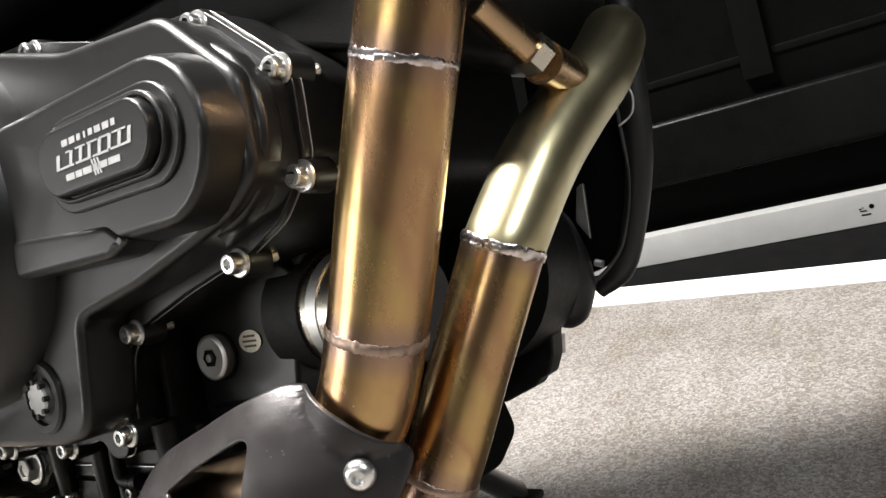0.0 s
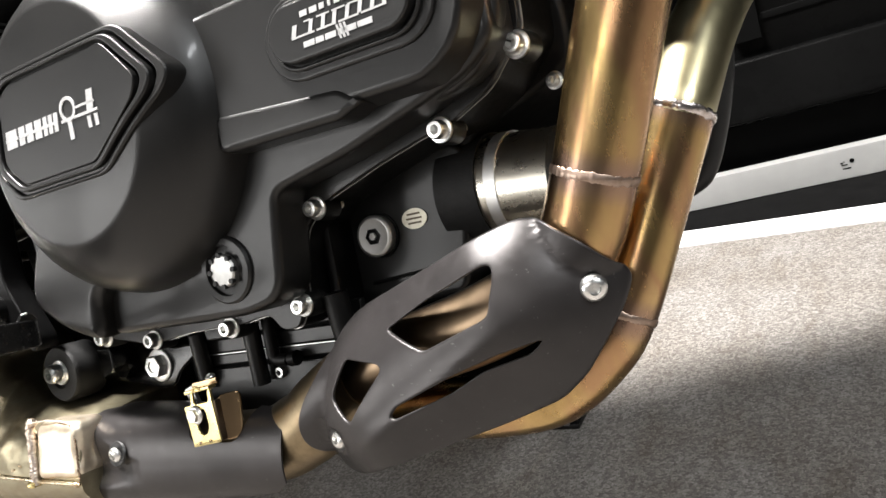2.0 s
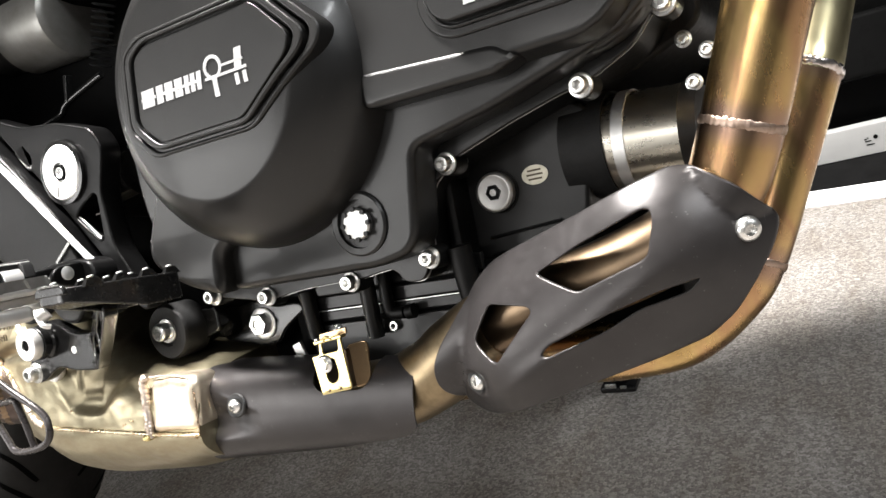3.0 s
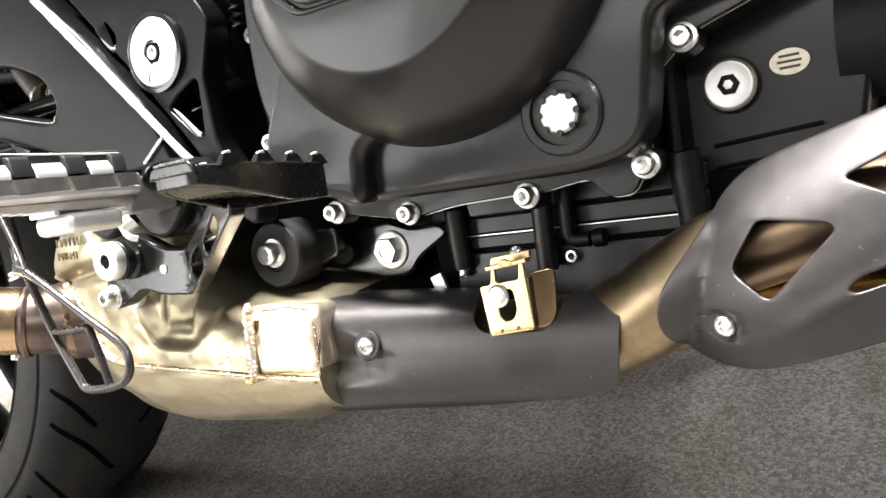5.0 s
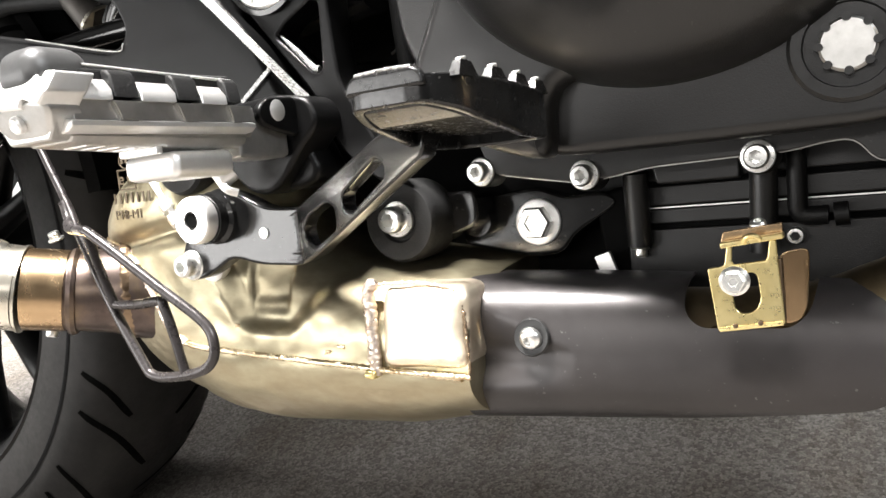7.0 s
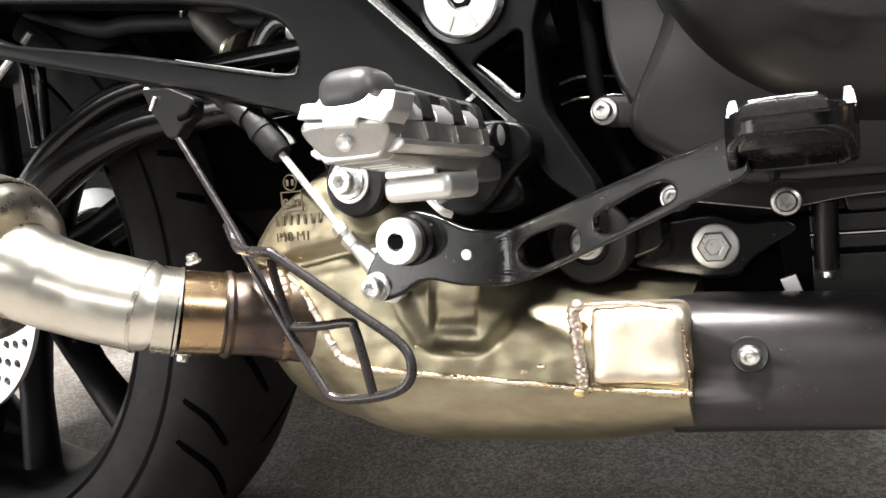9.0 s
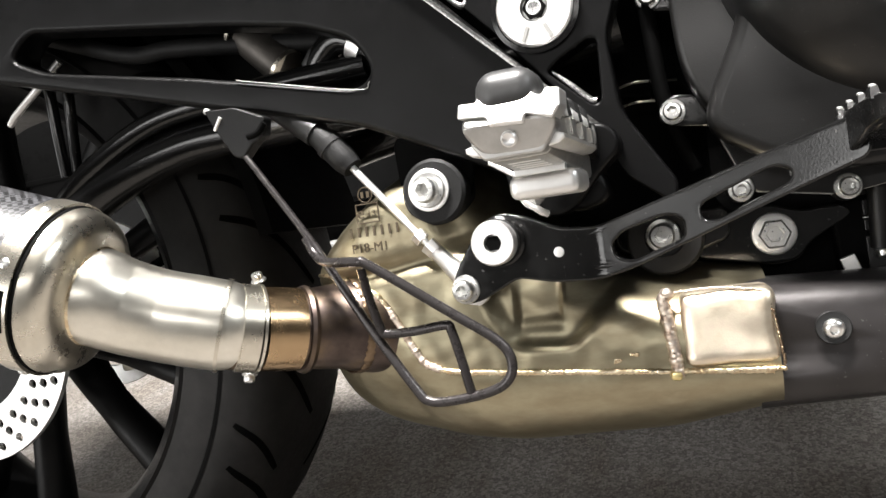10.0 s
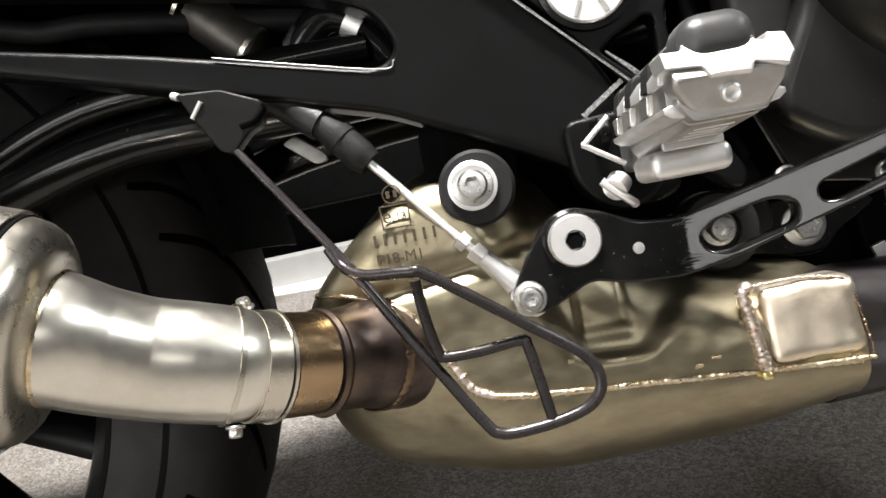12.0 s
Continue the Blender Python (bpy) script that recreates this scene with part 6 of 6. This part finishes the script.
def tread(b):
    """The tyre's section: way across and radius at an angle b from the crown."""
    y = 0.080 * math.sin(b) if abs(b) < 1.57 else math.copysign(0.080 - 0.02 * (abs(b) - 1.57) ** 1.3, b)
    r = max(0.312 - 0.0125 * b ** 2 - 0.0061 * b ** 4, 0.2275)
    ridge = 0.0016 * math.exp(-((abs(b) - 1.33) / 0.035) ** 2) + 0.0012 * math.exp(-((abs(b) - 1.52) / 0.03) ** 2)
    return y + math.copysign(ridge, b), r


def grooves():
    """Dark ribbons just above the tread, for the shade in long curved grooves and shorter ones between them."""
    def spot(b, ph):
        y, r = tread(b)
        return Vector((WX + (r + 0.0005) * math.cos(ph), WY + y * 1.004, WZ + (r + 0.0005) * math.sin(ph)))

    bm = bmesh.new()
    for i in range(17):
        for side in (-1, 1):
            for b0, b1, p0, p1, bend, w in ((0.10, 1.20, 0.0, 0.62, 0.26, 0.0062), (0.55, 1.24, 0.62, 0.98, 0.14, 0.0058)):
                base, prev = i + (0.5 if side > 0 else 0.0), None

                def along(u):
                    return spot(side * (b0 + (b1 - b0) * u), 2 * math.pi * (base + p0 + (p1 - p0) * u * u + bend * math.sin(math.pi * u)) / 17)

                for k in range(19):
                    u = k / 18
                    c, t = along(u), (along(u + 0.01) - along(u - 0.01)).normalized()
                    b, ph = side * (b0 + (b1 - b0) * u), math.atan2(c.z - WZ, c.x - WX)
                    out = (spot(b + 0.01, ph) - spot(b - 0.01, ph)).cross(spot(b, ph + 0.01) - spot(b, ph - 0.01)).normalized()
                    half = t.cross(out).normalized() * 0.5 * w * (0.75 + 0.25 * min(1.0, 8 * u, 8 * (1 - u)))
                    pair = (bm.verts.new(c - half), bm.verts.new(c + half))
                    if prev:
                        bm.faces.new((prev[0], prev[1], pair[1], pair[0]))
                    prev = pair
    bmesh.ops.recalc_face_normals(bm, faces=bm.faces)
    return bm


def tyre():
    bm = bmesh.new()
    n, k = 200, 48
    rings = []
    for i in range(n):
        a = 2 * math.pi * i / n
        row = []
        for j in range(k + 1):
            s = -1 + 2 * j / k
            b = s * 1.95
            y, r = tread(b)
            row.append(bm.verts.new((WX + r * math.cos(a), WY + y, WZ + r * math.sin(a))))
        rings.append(row)
    for i in range(n):
        a, b = rings[i], rings[(i + 1) % n]
        for j in range(k):
            bm.faces.new((a[j], a[j + 1], b[j + 1], b[j]))
    bmesh.ops.recalc_face_normals(bm, faces=bm.faces)
    return bm


# black raised rings for the shade in the sidewall's thin groove
for side in (-1, 1):
    y0, r0 = tread(side * 1.40)
    y1, r1 = tread(side * 1.43)
    part("sidewall_line", lathe([(r0, -y0), (r0 + 0.0008, -y0 - side * 0.0006), (r1 + 0.0008, -y1 - side * 0.0006), (r1, -y1), (r0, -y0)], (WX, WY, WZ), (0, -1, 0), 160), VOID, wheel)
def mudguard():
    bm = bmesh.new()
    rows = []
    for i in range(41):
        a = radians(8 + 112 * i / 40)
        rows.append([bm.verts.new((WX + r * math.cos(a), WY + y, WZ + r * math.sin(a))) for y, r in ((-0.085, 0.318), (-0.08, 0.327), (-0.04, 0.332), (0.04, 0.332), (0.08, 0.327), (0.085, 0.318), (0.08, 0.3235), (0.04, 0.328), (-0.04, 0.328), (-0.08, 0.3235))])
    for a, b in zip(rows, rows[1:]):
        for k in range(10):
            bm.faces.new((a[k], a[(k + 1) % 10], b[(k + 1) % 10], b[k]))
    bm.faces.new(rows[0])
    bm.faces.new(rows[-1][::-1])
    bmesh.ops.recalc_face_normals(bm, faces=bm.faces)
    return bm


# guard added over the tyre to keep its upper part dark
part("tyre_shade_guard", mudguard(), VOID, BIKE, "added black guard over the tyre that keeps light off it")
part("tyre", tyre(), TYRE, wheel, "black tyre with curved grooves", 60)
tagged(part("groove_ribbon", grooves(), GROOVESHADE, wheel, "dark raised ribbons for the shade in the tread grooves"), kind="stuff")
part("rim", lathe([(0.222, 0.070), (0.2285, 0.0755), (0.2235, 0.0785), (0.212, 0.068), (0.203, 0.05), (0.196, 0.02), (0.196, -0.02), (0.203, -0.05), (0.212, -0.068), (0.2235, -0.0785), (0.2285, -0.0755), (0.222, -0.070), (0.222, 0.070)], (WX, WY, WZ), (0, -1, 0), 128), FRAME, wheel, "black cast rim")
part("hub", lathe([(0.055, -0.06), (0.055, 0.03), (0.04, 0.05), (0.02, 0.06), (0, 0.06)], (WX, WY, WZ)), FRAME, wheel)
for i in range(5):
    for off in (-14, 14):
        a = radians(72 * i + off - 35)
        b = radians(72 * i - 35 + off * 0.6)
        part("spoke", tube([(WX + 0.05 * math.cos(b), WY - 0.005, WZ + 0.05 * math.sin(b)), (WX + 0.12 * math.cos(a), WY - 0.01, WZ + 0.12 * math.sin(a)), (WX + 0.2 * math.cos(a), WY - 0.01, WZ + 0.2 * math.sin(a))], [0.020, 0.016, 0.019], 12, 4, flat=0.7), FRAME, wheel)
holes = []
for i in range(30):
    a = 2 * math.pi * i / 30
    for k, r in enumerate((0.090, 0.1, 0.110)):
        b = a + 0.07 * k
        holes.append(circle(WX + r * math.cos(b), WZ + r * math.sin(b), 0.0043, 10))
part("brake_disc", plate(circle(WX, WZ, 0.12, 96), -0.002, 0.003, [circle(WX, WZ, 0.075, 64), *holes], 0.0005), ALU, wheel, "drilled steel brake disc")
part("disc_carrier", plate(circle(WX, WZ, 0.08, 64), 0.003, 0.012, [circle(WX, WZ, 0.03, 32)], 0.001), FRAME, wheel)
chain_link = shared("chain_link", block(-0.0085, 0.0085, -0.006, 0.006, -0.0065, 0.0065, 0.003), STEEL)
chain = tagged(new("drive_chain"), "steel drive chain")
chain.parent = BIKE
for i in range(40):
    again("chain_link", chain_link, at(-1.03 + 0.0159 * i, 0.175, 0.255 + 0.0022 * i, 0, -8, 0), chain)
part("sprocket", plate(circle(WX, WZ, 0.092, 60), 0.173, 0.178, [circle(WX, WZ, 0.07, 40)], 0.0005), ALU, wheel)

# oil filter beside the header pipes
filt = part("oil_filter", tube([(-0.062, 0.07, 0.408), (-0.008, 0.066, 0.404)], [0.0335, 0.0325], 40, 2), STEEL, BIKE, "bright steel oil filter canister")
part("filter_seat", tube([(-0.088, 0.072, 0.409), (-0.058, 0.07, 0.408)], [0.036, 0.0355], 40, 2), RUBBER, filt, "black filter seat")
part("filter_band", tube([(-0.052, 0.0695, 0.4075), (-0.044, 0.069, 0.407)], 0.0342, 40, smooth=False), ALU, filt)
part("filter_end", tube([(-0.010, 0.066, 0.404), (0.0, 0.0655, 0.4035)], [0.0335, 0.030], 40, 2), PLASTIC, filt)

# dark parts on the far side of the engine
part("generator_cover", lathe([(0.07, 0), (0.07, 0.05), (0.06, 0.06), (0, 0.065)], (-0.06, 0.20, 0.41), (0, 1, 0)), CASE, BIKE, "black left-hand generator cover")
OUTER = [(0.0690, 0.290, 0.60), (0.0682, 0.290, 0.533), (0.0629, 0.290, 0.504), (0.0549, 0.290, 0.4736), (0.0373, 0.290, 0.4132), (0.0216, 0.290, 0.3822), (-0.0036, 0.288, 0.3662)]
INNER = [(0.0440, 0.288, 0.60), (0.0438, 0.288, 0.500), (0.0432, 0.288, 0.4525), (0.0309, 0.288, 0.4143), (0.0188, 0.288, 0.3975), (0.0044, 0.287, 0.3863)]
rad = part("lower_fairing", tube([(0.5 * (a[0] + b[0]), a[1] + 0.006, 0.5 * (a[2] + b[2])) for a, b in zip(OUTER, [INNER[0], *INNER])], [0.0125, 0.0125, 0.0115, 0.010, 0.009, 0.0095, 0.006], 20), PLASTIC, BIKE, "black plastic engine side guard")
# paler line painted for the shine on the guard's inner edge
part("guard_rim", tube(INNER, 0.0016, 10), PADGREY, rad, "pale line for the shine along the guard's rim")
part("guard_panel", plate(rounded([(-0.03, 0.60), (0.044, 0.60), (0.0435, 0.4525), (0.031, 0.4143), (0.019, 0.3975), (-0.005, 0.390), (-0.03, 0.42)], 0.006), 0.292, 0.300, bevel=0.002), VOID, rad, "dark inner panel")
part("guard_bulb", tube([(-0.020, 0.262, 0.450), (-0.017, 0.266, 0.430), (-0.014, 0.268, 0.405), (-0.014, 0.268, 0.385), (-0.018, 0.266, 0.368), (-0.026, 0.264, 0.360)], [0.010, 0.0175, 0.0215, 0.0225, 0.0185, 0.006], 28), PLASTIC, rad, "rounded black plastic cover")
part("bare_strip", plate(rounded([(0.0020, 0.459), (0.0080, 0.4610), (0.0058, 0.4170), (-0.0040, 0.4330)], 0.002), 0.284, 0.287, bevel=0.0008), CASTALU, rad, "bare metal edge")
part("wire_ring", tube([(0.0560, 0.285, 0.5230), (0.0580, 0.285, 0.5130), (0.0545, 0.285, 0.5020), (0.0440, 0.285, 0.4960)], 0.0009, 8), ALU, rad)
part("wire_tip", tube([(0.0060, 0.284, 0.3995), (0.0120, 0.284, 0.3975)], 0.0028, 10), ALU, rad)
part("shift_pin", tube([(-0.0280, 0.262, 0.350), (-0.0260, 0.260, 0.336)], [0.008, 0.005], 16, 2), CASTALU, rad, "small bare metal pin")
part("shift_linkage", plate(rounded([(-0.085, 0.365), (-0.018, 0.358), (-0.021, 0.338), (-0.0275, 0.3245), (-0.036, 0.3215), (-0.0400, 0.3165), (-0.0695, 0.3050), (-0.095, 0.308)], 0.003), 0.240, 0.258, bevel=0.002), CASE, rad, "dark gear linkage")
for x, z in ((-0.002, 0.461), (0.011, 0.451), (0.0, 0.4335)):
    screw_on(lower, x, 0.05, z, SCREW, "cap_screw", s=0.7)
part("coolant_pipe", tube([(-0.11, 0.08, 0.66), (-0.06, 0.08, 0.606), (-0.01, 0.08, 0.577), (0.04, 0.08, 0.561)], 0.012, 18), STEEL, BIKE, "grey metal coolant pipe")
part("cylinder_block", plate(rounded([(-0.12, 0.58), (0.06, 0.52), (0.12, 0.70), (-0.10, 0.76)], 0.01), 0.04, 0.22, bevel=0.004), CASE, BIKE, "black cylinder block")
# unseen block, its far side skewed so that the floor shadow falls right
caster = block(-0.40, 0.10, -0.03, 0.20, 0.69, 0.94, 0.05, turn=(0, 0, 8), seg=4)
for v in caster.verts:
    if v.co.y > 0.085:
        v.co.y += 0.055 + 0.19 * (v.co.x + 0.08)
part("shadow_block", caster, FRAME, BIKE, "unseen black block above the engine, shaped to cast a floor shadow")
# unseen block added above to keep light off the parts below
part("upper_shade_block", block(-0.85, 0.02, 0.0, 0.22, 0.64, 0.76, 0.03, seg=4), VOID, BIKE, "unseen black block above the gearbox, added to cast shade")
# unseen slab added to shade the tyre and swingarm
part("seat", block(-1.25, -0.40, -0.125, 0.13, 0.80, 0.88, 0.03, seg=4), FRAME, BIKE, "unseen black slab added to shade the rear wheel")
# side stand foot on the far side
stand = part("side_stand", tube([(-0.20, 0.22, 0.30), (-0.212, 0.34, 0.225), (-0.221, 0.462, 0.146)], [0.012, 0.012, 0.0145], 16), GLOSS, BIKE, "black side stand resting on the carpet")
part("stand_foot", block(-0.246, -0.200, 0.448, 0.490, 0.1295, 0.1375, 0.003, turn=(15.5, 0, 0)), GLOSS, stand, "black stand foot")
# two bright chips painted in for glints on the black foot
part("foot_glint", block(-0.238, -0.224, 0.4462, 0.4490, 0.1315, 0.1375, 0.001, turn=(15.5, 0, 0)), WORNGLINT, stand, "bright chip for a glint on the foot")
part("foot_glint", block(-0.219, -0.211, 0.4458, 0.4485, 0.1305, 0.1345, 0.001, turn=(15.5, 0, 0)), WORNGLINT, stand)
